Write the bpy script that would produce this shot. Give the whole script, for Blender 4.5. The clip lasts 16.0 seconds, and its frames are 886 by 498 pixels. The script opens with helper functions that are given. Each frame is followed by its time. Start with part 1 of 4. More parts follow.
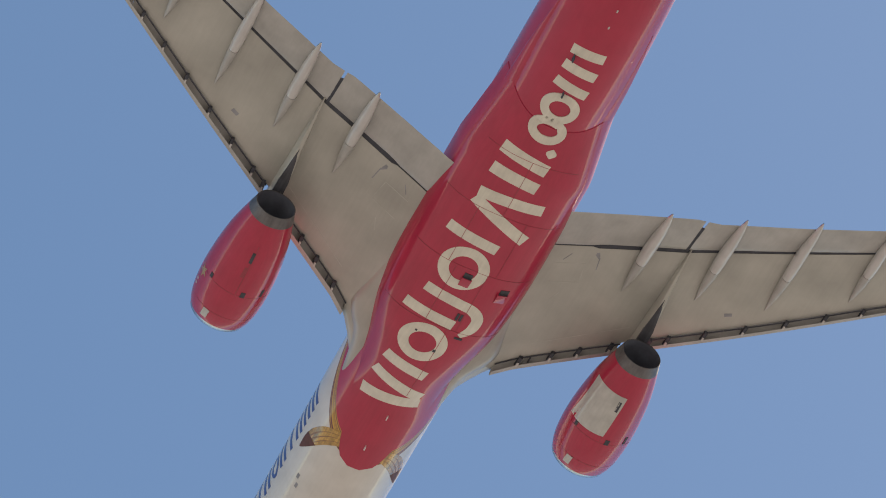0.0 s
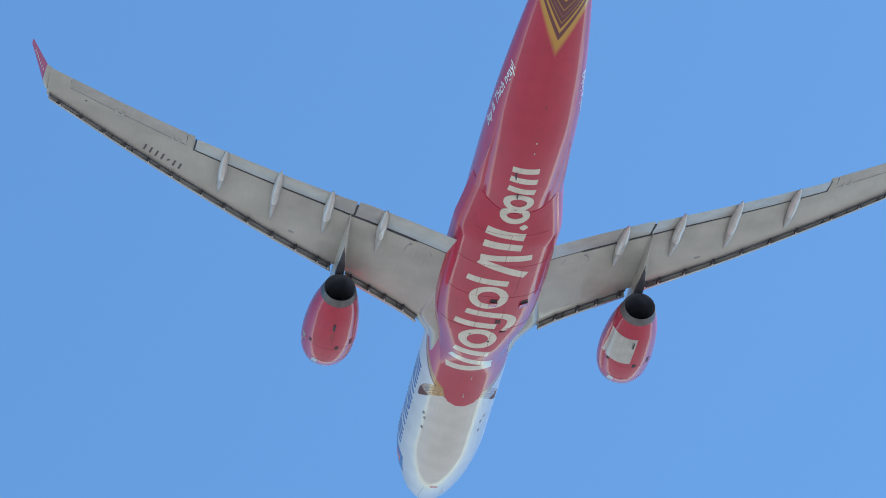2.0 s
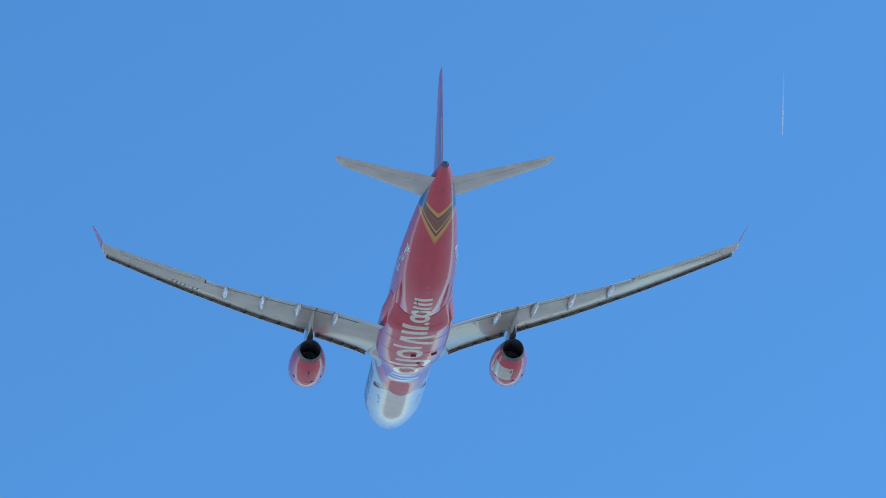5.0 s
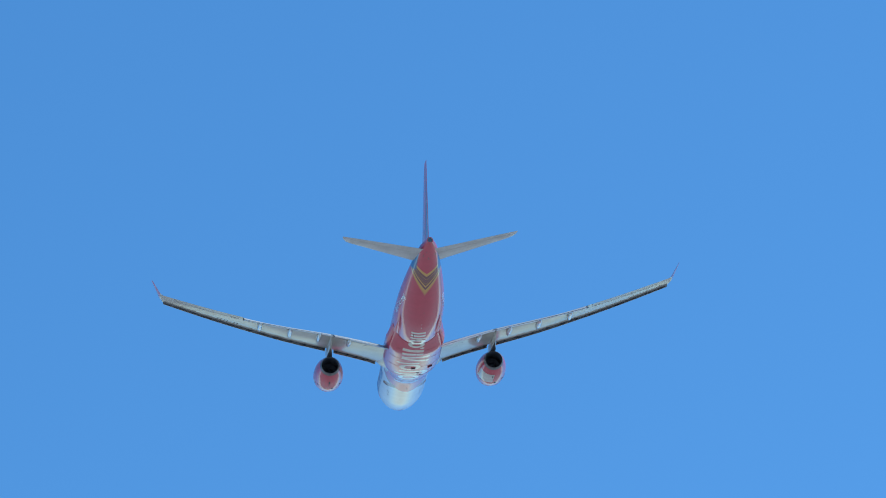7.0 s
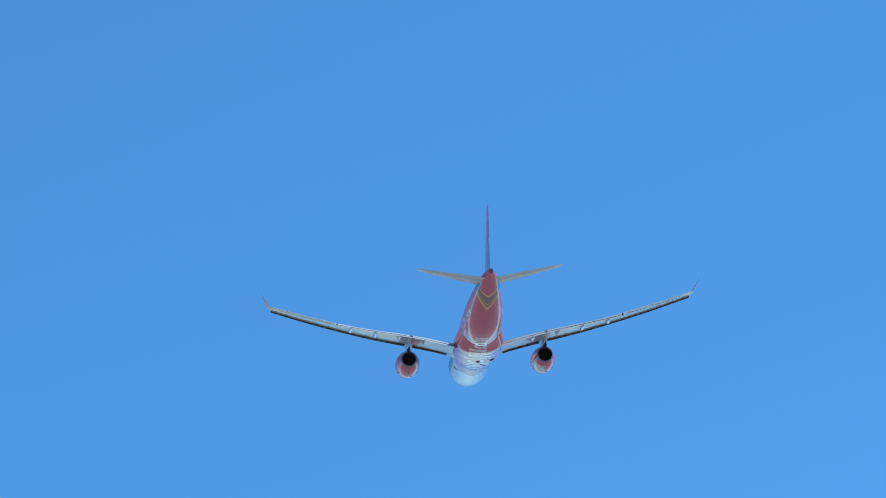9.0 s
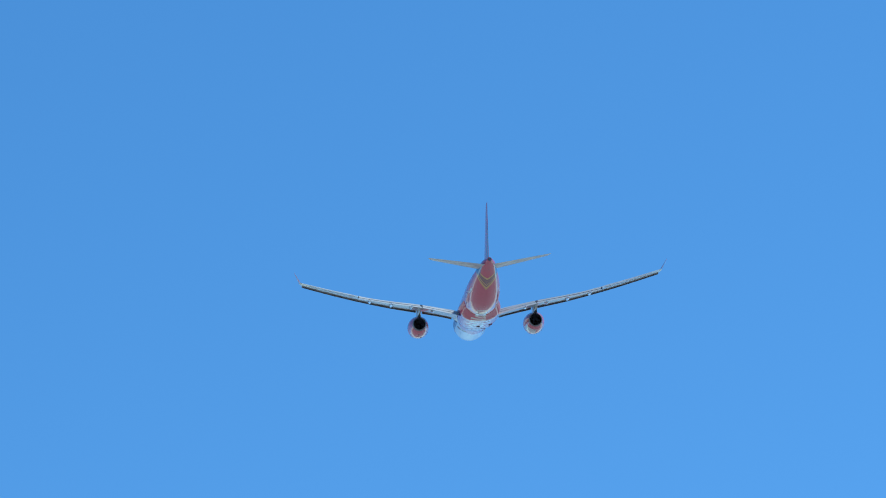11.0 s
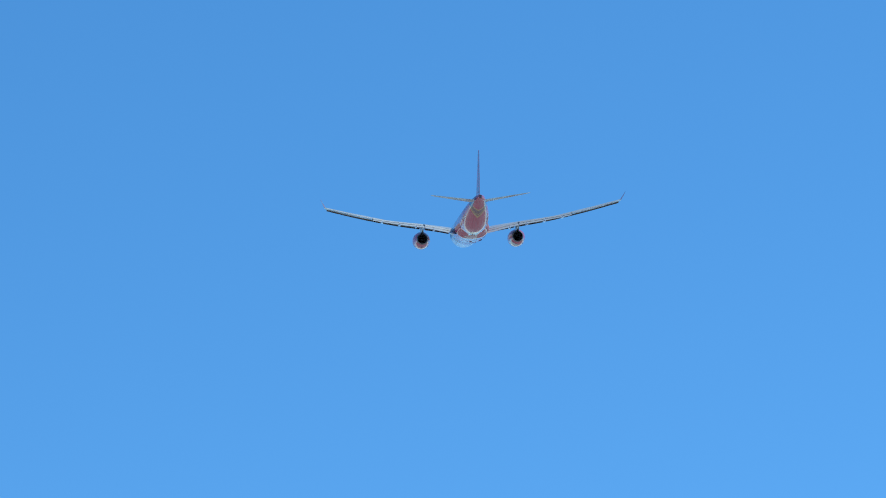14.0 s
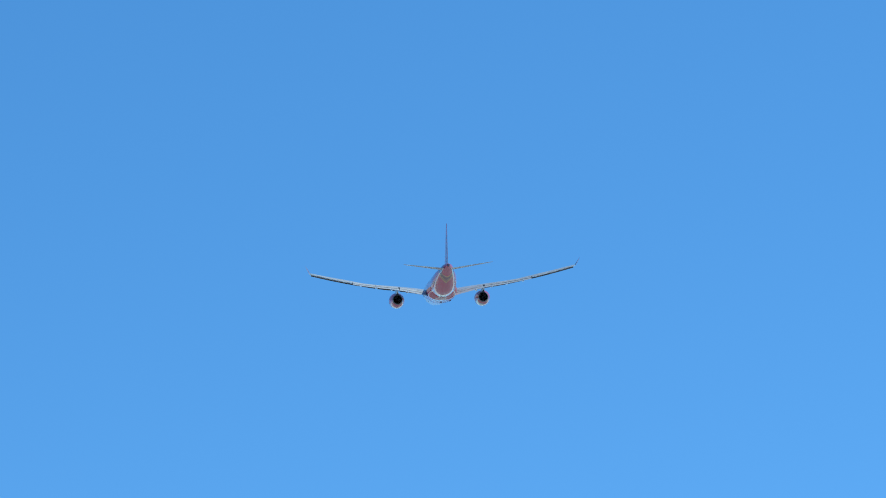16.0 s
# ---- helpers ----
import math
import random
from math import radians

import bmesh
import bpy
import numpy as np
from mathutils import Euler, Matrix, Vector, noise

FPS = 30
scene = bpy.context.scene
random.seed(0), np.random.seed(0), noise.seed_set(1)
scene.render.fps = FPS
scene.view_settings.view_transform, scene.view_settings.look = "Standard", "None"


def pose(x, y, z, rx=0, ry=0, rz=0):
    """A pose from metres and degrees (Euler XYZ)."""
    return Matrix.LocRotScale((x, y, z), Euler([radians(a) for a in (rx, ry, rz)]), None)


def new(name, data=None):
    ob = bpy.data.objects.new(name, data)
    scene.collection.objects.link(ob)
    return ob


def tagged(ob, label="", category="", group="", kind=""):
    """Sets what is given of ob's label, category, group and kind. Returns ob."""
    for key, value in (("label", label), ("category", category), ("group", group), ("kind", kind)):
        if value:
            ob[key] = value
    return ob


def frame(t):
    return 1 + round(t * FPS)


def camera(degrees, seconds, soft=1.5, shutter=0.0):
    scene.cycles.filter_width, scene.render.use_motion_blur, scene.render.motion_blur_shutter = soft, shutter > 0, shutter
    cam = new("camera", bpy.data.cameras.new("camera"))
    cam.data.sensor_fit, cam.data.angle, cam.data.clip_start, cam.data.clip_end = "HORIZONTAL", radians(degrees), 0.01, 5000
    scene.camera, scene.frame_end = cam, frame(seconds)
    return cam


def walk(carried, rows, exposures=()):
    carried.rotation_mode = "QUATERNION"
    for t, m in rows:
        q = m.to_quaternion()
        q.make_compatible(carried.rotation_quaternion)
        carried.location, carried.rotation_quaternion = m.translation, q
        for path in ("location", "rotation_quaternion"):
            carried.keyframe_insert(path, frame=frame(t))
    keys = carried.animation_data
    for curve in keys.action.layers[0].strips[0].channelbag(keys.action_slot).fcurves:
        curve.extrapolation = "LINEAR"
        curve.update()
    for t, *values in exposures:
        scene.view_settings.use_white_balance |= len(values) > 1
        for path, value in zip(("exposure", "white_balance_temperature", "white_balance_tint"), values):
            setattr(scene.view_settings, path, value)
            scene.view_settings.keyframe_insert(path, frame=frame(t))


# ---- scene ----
# One observer on the ground follows a departing airliner with a long lens.
cam = camera(9.818, 16.0, soft=1.0)
PATH = [
    (0, pose(0, 0, 1.7, 154.9635, 0.9306, -24.7078)),
    (0.5, pose(0, 0, 1.7, 148.3463, 1.3280, -18.2448)),
    (1, pose(0, 0, 1.7, 143.8956, 2.2856, -14.0560)),
    (1.5, pose(0, 0, 1.7, 139.7192, 2.9863, -10.5456)),
    (2, pose(0, 0, 1.7, 135.6812, 3.3048, -8.2330)),
    (2.5, pose(0, 0, 1.7, 132.1560, 4.1830, -6.9736)),
    (3, pose(0, 0, 1.7, 129.9208, 4.4735, -6.5652)),
    (3.5, pose(0, 0, 1.7, 127.6328, 3.8744, -6.3926)),
    (4, pose(0, 0, 1.7, 125.9922, 3.0570, -5.8915)),
    (4.2, pose(0, 0, 1.7, 125.2762, 2.8780, -5.6606)),
    (6.3, pose(0, 0, 1.7, 119.2953, 3.8211, -3.2709)),
    (6.5, pose(0, 0, 1.7, 118.8630, 3.8257, -3.2614)),
    (7, pose(0, 0, 1.7, 118.0156, 3.8541, -3.1114)),
    (7.5, pose(0, 0, 1.7, 117.2282, 3.6481, -2.9120)),
    (8, pose(0, 0, 1.7, 116.2775, 3.3768, -2.6197)),
    (8.5, pose(0, 0, 1.7, 115.3780, 3.1509, -2.3842)),
    (9, pose(0, 0, 1.7, 114.5446, 3.2488, -2.2742)),
    (11.5, pose(0, 0, 1.7, 110.9065, 3.2330, -2.3354)),
    (12, pose(0, 0, 1.7, 110.3351, 3.2460, -2.3989)),
    (12.5, pose(0, 0, 1.7, 109.4731, 3.0110, -2.5010)),
    (13, pose(0, 0, 1.7, 108.8233, 2.8233, -2.5194)),
    (13.5, pose(0, 0, 1.7, 108.1280, 2.5361, -2.5531)),
    (14, pose(0, 0, 1.7, 107.5396, 2.5768, -2.6169)),
    (14.5, pose(0, 0, 1.7, 107.1672, 2.6265, -2.7779)),
    (15, pose(0, 0, 1.7, 107.1777, 2.5563, -2.9009)),
    (15.5, pose(0, 0, 1.7, 107.1915, 2.5913, -2.7940)),
    (16, pose(0, 0, 1.7, 106.8677, 2.7450, -2.4312)),
]
# the airliner, nose 13 degrees up, climbing away
FLIGHT = [
    (0, pose(47.83, 93.88, 225.04, 13.0)),
    (0.5, pose(48.83, 127.43, 226.23, 13.0)),
    (1, pose(49.27, 160.34, 228.13, 13.0)),
    (1.5, pose(49.22, 192.67, 230.53, 13.0)),
    (2, pose(48.82, 224.52, 233.42, 13.0)),
    (2.5, pose(48.18, 255.94, 236.69, 13.0)),
    (3, pose(47.36, 287.11, 240.31, 13.0)),
    (3.5, pose(46.45, 318.09, 244.21, 13.0)),
    (4, pose(45.55, 348.92, 248.35, 13.0)),
    (4.2, pose(45.29, 361.29, 250.02, 13.0)),
    (6.3, pose(43.46, 491.17, 268.00, 13.0)),
    (6.5, pose(43.45, 503.65, 269.76, 13.0)),
    (7, pose(43.64, 534.79, 273.89, 13.0)),
    (7.5, pose(44.14, 566.14, 278.00, 13.0)),
    (8, pose(44.86, 597.70, 281.93, 13.0)),
    (8.5, pose(45.93, 629.39, 285.70, 13.0)),
    (9, pose(47.23, 661.30, 289.23, 13.0)),
    (11.5, pose(56.46, 822.00, 304.45, 13.0)),
    (12, pose(58.45, 854.16, 307.00, 13.0)),
    (12.5, pose(60.30, 886.11, 309.41, 13.0)),
    (13, pose(61.97, 917.89, 311.74, 13.0)),
    (13.5, pose(63.32, 949.29, 314.01, 13.0)),
    (14, pose(64.29, 980.33, 316.23, 13.0)),
    (14.5, pose(64.70, 1010.83, 318.47, 13.0)),
    (15, pose(64.47, 1040.73, 320.75, 13.0)),
    (15.5, pose(63.45, 1069.91, 323.10, 13.0)),
    (16, pose(61.49, 1098.23, 325.66, 13.0)),
]
EXPOSURES = [(0, 0.73, 9900, 15), (0.5, 0.98, 9100, 13), (1.5, 1.04, 7600, 8), (2.5, 0.84, 6750, 5), (3.5, 0.70, 6300, 3.5), (6.5, 0.50, 5900, -0.5), (8.5, 0.43, 5750, -1.5), (14, 0.21, 5650, -2.5), (16, 0.19, 5650, -2.5)]

# ---- sky, sun, ground ----
SUN_ELEVATION, SUN_AZIMUTH = radians(58), radians(80)  # azimuth clockwise from the flight's heading
world = bpy.data.worlds.new("world")
scene.world = world
world.use_nodes = True
sky = world.node_tree.nodes.new("ShaderNodeTexSky")
sky.sky_type, sky.sun_disc = "NISHITA", False
sky.sun_elevation, sky.sun_rotation = SUN_ELEVATION, SUN_AZIMUTH
sky.air_density, sky.dust_density, sky.ozone_density = 0.65, 0.10, 5.0
hue = world.node_tree.nodes.new("ShaderNodeHueSaturation")  # the deep blue of very clear air
hue.inputs["Saturation"].default_value, hue.inputs["Hue"].default_value = 1.13, 0.495
world.node_tree.links.new(sky.outputs[0], hue.inputs["Color"])
world.node_tree.links.new(hue.outputs[0], world.node_tree.nodes["Background"].inputs[0])
world.node_tree.nodes["Background"].inputs[1].default_value = 0.156
sun = new("sun", bpy.data.lights.new("sun", "SUN"))
sun.data.energy, sun.data.angle, sun.data.color = 3.9, radians(0.53), (1.0, 0.96, 0.90)
to_sun = Vector((math.sin(SUN_AZIMUTH) * math.cos(SUN_ELEVATION), math.cos(SUN_AZIMUTH) * math.cos(SUN_ELEVATION), math.sin(SUN_ELEVATION)))
sun.matrix_world = to_sun.to_track_quat("Z", "Y").to_matrix().to_4x4()


def ground():
    bm = bmesh.new()
    bmesh.ops.create_grid(bm, x_segments=40, y_segments=40, size=9000)
    me = bpy.data.meshes.new("ground")
    bm.to_mesh(me)
    bm.free()
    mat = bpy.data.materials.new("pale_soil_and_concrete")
    mat.use_nodes = True
    nt = mat.node_tree
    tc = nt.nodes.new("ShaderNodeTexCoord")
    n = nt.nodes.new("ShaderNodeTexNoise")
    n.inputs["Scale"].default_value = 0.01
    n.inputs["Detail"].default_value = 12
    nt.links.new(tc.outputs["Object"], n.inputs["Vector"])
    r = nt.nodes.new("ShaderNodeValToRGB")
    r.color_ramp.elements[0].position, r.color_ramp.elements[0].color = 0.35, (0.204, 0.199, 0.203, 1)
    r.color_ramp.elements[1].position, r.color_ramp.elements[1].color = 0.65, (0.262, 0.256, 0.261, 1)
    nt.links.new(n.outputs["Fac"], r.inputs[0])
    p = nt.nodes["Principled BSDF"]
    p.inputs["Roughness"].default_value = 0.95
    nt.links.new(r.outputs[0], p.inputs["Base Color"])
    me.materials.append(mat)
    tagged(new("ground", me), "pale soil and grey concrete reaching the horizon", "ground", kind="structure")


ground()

# ---- materials ----
def material(name, colour, rough=0.4, metal=0.0, coat=0.0, vary=0.08, scale=1.2, streak=0.0, bump=0.0, sheen=0.5):
    """Painted or bare surface: base colour with cloudy and fine variation, and streaks drawn out along the airflow."""
    mat = bpy.data.materials.new(name)
    mat.use_nodes = True
    nt = mat.node_tree
    p = nt.nodes["Principled BSDF"]
    p.inputs["Roughness"].default_value = rough
    p.inputs["Metallic"].default_value = metal
    p.inputs["Coat Weight"].default_value = coat
    p.inputs["Coat Roughness"].default_value = 0.06
    p.inputs["Specular IOR Level"].default_value = sheen
    tc = nt.nodes.new("ShaderNodeTexCoord")
    big = nt.nodes.new("ShaderNodeTexNoise")
    big.inputs["Scale"].default_value = scale
    big.inputs["Detail"].default_value = 6
    nt.links.new(tc.outputs["Object"], big.inputs["Vector"])
    stretch = nt.nodes.new("ShaderNodeMapping")
    stretch.inputs["Scale"].default_value = (5.0, 0.35, 5.0)
    nt.links.new(tc.outputs["Object"], stretch.inputs["Vector"])
    fine = nt.nodes.new("ShaderNodeTexNoise")
    fine.inputs["Scale"].default_value = 1.6
    fine.inputs["Detail"].default_value = 5
    nt.links.new(stretch.outputs["Vector"], fine.inputs["Vector"])
    r1 = ramp(nt, big.outputs["Fac"], [(0.3, 1 - vary), (0.7, 1 + vary)])
    r2 = ramp(nt, fine.outputs["Fac"], [(0.35, 1 - streak), (0.65, 1.0)])
    mul = nt.nodes.new("ShaderNodeMath")
    mul.operation = "MULTIPLY"
    nt.links.new(r1, mul.inputs[0])
    nt.links.new(r2, mul.inputs[1])
    scale_node = nt.nodes.new("ShaderNodeVectorMath")
    scale_node.operation = "SCALE"
    scale_node.inputs[0].default_value = colour
    nt.links.new(mul.outputs[0], scale_node.inputs["Scale"])
    nt.links.new(scale_node.outputs[0], p.inputs["Base Color"])
    if bump:
        b = nt.nodes.new("ShaderNodeBump")
        b.inputs["Strength"].default_value = bump
        b.inputs["Distance"].default_value = 0.02
        nt.links.new(big.outputs["Fac"], b.inputs["Height"])
        nt.links.new(b.outputs["Normal"], p.inputs["Normal"])
    mat["colour_node"] = scale_node.name
    return mat


def ramp(nt, value, stops):
    """Maps a value linearly between two (position, value) stops."""
    m = nt.nodes.new("ShaderNodeMapRange")
    (a, b), (c, d) = stops
    for i, v in enumerate((a, c, b, d)):
        m.inputs[1 + i].default_value = v
    nt.links.new(value, m.inputs[0])
    return m.outputs[0]


def math_node(nt, op, a, b=0.0, c=0.0):
    m = nt.nodes.new("ShaderNodeMath")
    m.operation = op
    for i, v in enumerate((a, b, c)):
        if isinstance(v, (int, float)):
            m.inputs[i].default_value = v
        else:
            nt.links.new(v, m.inputs[i])
    return m.outputs[0]


def band(nt, d, lo, hi, soft=0.03):
    """1 where lo < d < hi, 0 elsewhere, with a slightly soft paint edge."""
    up = ramp(nt, d, [(lo - soft, 0), (lo + soft, 1)])
    down = ramp(nt, d, [(hi - soft, 1), (hi + soft, 0)])
    return math_node(nt, "MULTIPLY", up, down)


def over(nt, below, colour, mask):
    """Lays a paint colour over another where the mask is 1."""
    m = nt.nodes.new("ShaderNodeMix")
    m.data_type = "RGBA"
    nt.links.new(mask, m.inputs[0])
    if isinstance(below, tuple):
        m.inputs[6].default_value = (*below, 1)
    else:
        nt.links.new(below, m.inputs[6])
    m.inputs[7].default_value = (*colour, 1)
    return m.outputs[2]


RED, WHITE, GOLD, BROWN, NAVY = (0.465, 0.029, 0.070), (0.60, 0.60, 0.575), (0.56, 0.31, 0.07), (0.15, 0.05, 0.055), (0.02, 0.07, 0.21)


def fuselage_paint():
    """White nose, gold-edged red body, chevrons under the tail: the livery is laid out in the airframe's own metres."""
    mat = material("fuselage_paint", RED, rough=0.4, coat=0.85, sheen=0.15, vary=0.06, scale=0.9, streak=0.03)
    nt = mat.node_tree
    tc = nt.nodes.new("ShaderNodeTexCoord")
    sep = nt.nodes.new("ShaderNodeSeparateXYZ")
    nt.links.new(tc.outputs["Object"], sep.inputs[0])
    x, y, z = sep.outputs
    ax = math_node(nt, "ABSOLUTE", x)
    # boundary of red and white: runs forward towards the keel
    up = math_node(nt, "ADD", z, 2.6)
    bend = math_node(nt, "SUBTRACT", 10.9, math_node(nt, "MULTIPLY", math_node(nt, "POWER", up, 1.25), 1.45))
    d = math_node(nt, "SUBTRACT", y, bend)
    col = over(nt, RED, WHITE, ramp(nt, d, [(-0.02, 0), (0.02, 1)]))
    streaks = nt.nodes.new("ShaderNodeTexNoise")
    streaks.noise_dimensions = "1D"
    streaks.inputs["Scale"].default_value = 7.0
    nt.links.new(d, streaks.inputs["W"])
    col = over(nt, col, GOLD, band(nt, d, -0.55, 0.3))
    dark = math_node(nt, "MULTIPLY", band(nt, d, -0.5, 0.3), ramp(nt, streaks.outputs["Fac"], [(0.48, 0), (0.56, 1)]))
    col = over(nt, col, BROWN, dark)
    # chevrons, point forward, on the upswept tail; each band is a share of the way from the outer to the inner edge
    lead = math_node(nt, "SUBTRACT", math_node(nt, "SUBTRACT", -25.5, y), math_node(nt, "MULTIPLY", ax, 2.24))
    deep = math_node(nt, "MAXIMUM", math_node(nt, "SUBTRACT", 4.3, math_node(nt, "MULTIPLY", ax, 1.2)), 0.8)
    v = math_node(nt, "DIVIDE", lead, deep)
    keel = math_node(nt, "ADD", z, math_node(nt, "MULTIPLY", math_node(nt, "ADD", y, 29.0), 0.26))  # height over the upswept keel
    low = ramp(nt, keel, [(1.7, 1), (2.1, 0)])
    col = over(nt, col, GOLD, math_node(nt, "MULTIPLY", math_node(nt, "MULTIPLY", ramp(nt, v, [(-0.15, 0), (0.03, 1)]), ramp(nt, v, [(0.99, 1), (1.01, 0)])), low))
    for lo, hi, c in ((0.175, 0.3, BROWN), (0.38, 0.85, BROWN), (0.47, 0.485, GOLD), (0.57, 0.60, (0.24, 0.09, 0.09)), (0.69, 0.705, GOLD)):
        col = over(nt, col, c, math_node(nt, "MULTIPLY", band(nt, v, lo, hi, 0.008), low))
    # blue flanks ahead of the tailplane
    flank = math_node(nt, "MULTIPLY", band(nt, math_node(nt, "ADD", y, math_node(nt, "MULTIPLY", keel, -0.9)), -34.4, -30.9, 0.15), band(nt, keel, 1.0, 2.6, 0.06))
    col = over(nt, col, NAVY, flank)
    scale_node = nt.nodes[mat["colour_node"]]
    nt.links.new(col, scale_node.inputs[0])
    return mat


def vapour_material():
    mat = bpy.data.materials.new("vapour")
    mat.use_nodes = True
    nt = mat.node_tree
    p = nt.nodes["Principled BSDF"]
    p.inputs["Base Color"].default_value = (0.9, 0.9, 0.9, 1)
    p.inputs["Roughness"].default_value = 1.0
    tc = nt.nodes.new("ShaderNodeTexCoord")
    sep = nt.nodes.new("ShaderNodeSeparateXYZ")
    nt.links.new(tc.outputs["Object"], sep.inputs[0])
    n = nt.nodes.new("ShaderNodeTexNoise")
    n.inputs["Scale"].default_value = 0.9
    nt.links.new(tc.outputs["Object"], n.inputs["Vector"])
    along = ramp(nt, sep.outputs[1], [(-30.0, 0.0), (-19.0, 0.36)])
    nt.links.new(math_node(nt, "MULTIPLY", along, ramp(nt, n.outputs["Fac"], [(0.25, 0.8), (0.7, 1.0)])), p.inputs["Alpha"])
    return mat


M_BODY = fuselage_paint()
M_RED = material("red_paint", RED, rough=0.4, coat=0.85, sheen=0.15, vary=0.06, scale=0.9, streak=0.08)
M_WING = material("wing_grey_paint", (0.408, 0.413, 0.381), rough=0.42, coat=0.5, sheen=0.25, vary=0.15, scale=0.38, streak=0.04)
M_FLAP = material("flap_grey_paint", (0.40, 0.403, 0.39), rough=0.42, coat=0.24, sheen=0.28, vary=0.11, scale=0.9, streak=0.05)
M_TAIL = material("tailplane_grey_paint", (0.465, 0.468, 0.475), rough=0.45, coat=0.2, sheen=0.3, vary=0.12, scale=0.6, streak=0.07)
M_FAIRING = material("fairing_grey_paint", (0.50, 0.505, 0.50), rough=0.3, coat=0.9, vary=0.06, scale=1.5, streak=0.05)
M_BARE = material("bare_composite_panel", (0.47, 0.48, 0.46), rough=0.4, coat=0.8, vary=0.12, scale=1.5, streak=0.08)
M_METAL = material("bare_metal", (0.55, 0.55, 0.54), rough=0.3, metal=1.0, vary=0.1, scale=2.0, streak=0.15)
M_NOZZLE = material("heat_stained_metal", (0.16, 0.16, 0.168), rough=0.5, metal=0.5, vary=0.15, scale=2.0, streak=0.2)
M_SHIELD = material("sooty_shield_and_slot_shade", (0.062, 0.068, 0.082), rough=0.5, metal=0.2, vary=0.3, scale=1.5, streak=0.3)
# sooty metal, its base lifted towards blue for haze over the exhausts
M_DARK = material("sooty_metal_with_haze", (0.11, 0.128, 0.165), rough=0.75, vary=0.2, scale=2.0)
# grey that paints the slat cavities' shade; also on scuffs, ports and joints
M_CAVITY = material("cavity_shade_and_dark_marks", (0.24, 0.252, 0.275), rough=0.7, vary=0.25, scale=1.5)
# near-black that paints shade in gaps; also on dark arms, aerials and vents
M_GAP = material("gap_shade_and_dark_parts", (0.05, 0.056, 0.07), rough=0.8, vary=0.3, scale=2.0)
M_CREAM = material("cream_marking", (0.66, 0.645, 0.56), rough=0.35, coat=0.95, vary=0.09, scale=1.5, streak=0.08)
M_WHITE = material("white_marking", (0.80, 0.80, 0.78), rough=0.3, coat=1.0, vary=0.04)
M_BLUE = material("blue_marking", (0.02, 0.05, 0.22), rough=0.3, coat=1.0, vary=0.06)
M_BLACK = material("black_marking", (0.06, 0.062, 0.07), rough=0.4, vary=0.15)
M_ORANGE = material("orange_marking", (0.70, 0.10, 0.02), rough=0.3, coat=1.0, vary=0.05)
M_GOLD = material("gold_marking", GOLD, rough=0.3, coat=1.0, vary=0.3, scale=4.0, streak=0.5)
M_BLACK_GOLD = material("dark_leaf_paint", (0.12, 0.04, 0.03), rough=0.6, coat=0.0, vary=0.2, scale=4.0)
M_LINE = material("panel_joint_sealant", (0.41, 0.422, 0.395), rough=0.5, coat=0.2, vary=0.15)
M_REDLINE = material("panel_joint_on_red", (0.33, 0.02, 0.045), rough=0.45, coat=0.6, vary=0.2)
M_VEIN = material("leaf_vein_paint", (0.27, 0.13, 0.05), rough=0.4, coat=0.5, vary=0.2, scale=4.0)
M_PALELINE = material("worn_joint_on_red", (0.58, 0.12, 0.15), rough=0.4, coat=0.5, vary=0.2)
M_OILED = material("oiled_red_paint", (0.16, 0.018, 0.03), rough=0.4, coat=0.5, vary=0.3, scale=3.0)
M_SLATE = material("slate_blue_marking", (0.07, 0.085, 0.17), rough=0.35, coat=0.6, vary=0.1)
M_VAPOUR = vapour_material()


# ---- building ----
def finish(name, bm, mat, parent, label="", sharp=38):
    bmesh.ops.recalc_face_normals(bm, faces=bm.faces)
    me = bpy.data.meshes.new(name)
    bm.to_mesh(me)
    bm.free()
    me.materials.append(mat)
    me.shade_smooth()
    me.set_sharp_from_angle(angle=radians(sharp))
    ob = new(name, me)
    ob.parent = parent
    if label:
        tagged(ob, label)
    return ob


def part(name, bm, mat, parent, label=""):
    return finish(name, bm, mat, parent, label)


def loft(rings, caps=True, closed=True):
    """One skin over rings of equally many points."""
    bm = bmesh.new()
    vs = [[bm.verts.new(p) for p in ring] for ring in rings]
    n = len(rings[0])
    for a, b in zip(vs, vs[1:]):
        for i in range(n if closed else n - 1):
            j = (i + 1) % n
            bm.faces.new((a[i], a[j], b[j], b[i]))
    if caps:
        bm.faces.new(vs[0])
        bm.faces.new(vs[-1])
    bmesh.ops.remove_doubles(bm, verts=bm.verts, dist=0.0005)
    return bm


def ellipse(cx, y, cz, a, b, n=48, power=2.0):
    ring = []
    for i in range(n):
        t = 2 * math.pi * i / n
        c, s = math.cos(t), math.sin(t)
        ring.append((cx + a * math.copysign(abs(c) ** (2 / power), c), y, cz + b * math.copysign(abs(s) ** (2 / power), s)))
    return ring


def lerp(table, u):
    """Smooth value of a short table of (u, value)."""
    return float(np.interp(u, [t[0] for t in table], [t[1] for t in table]))


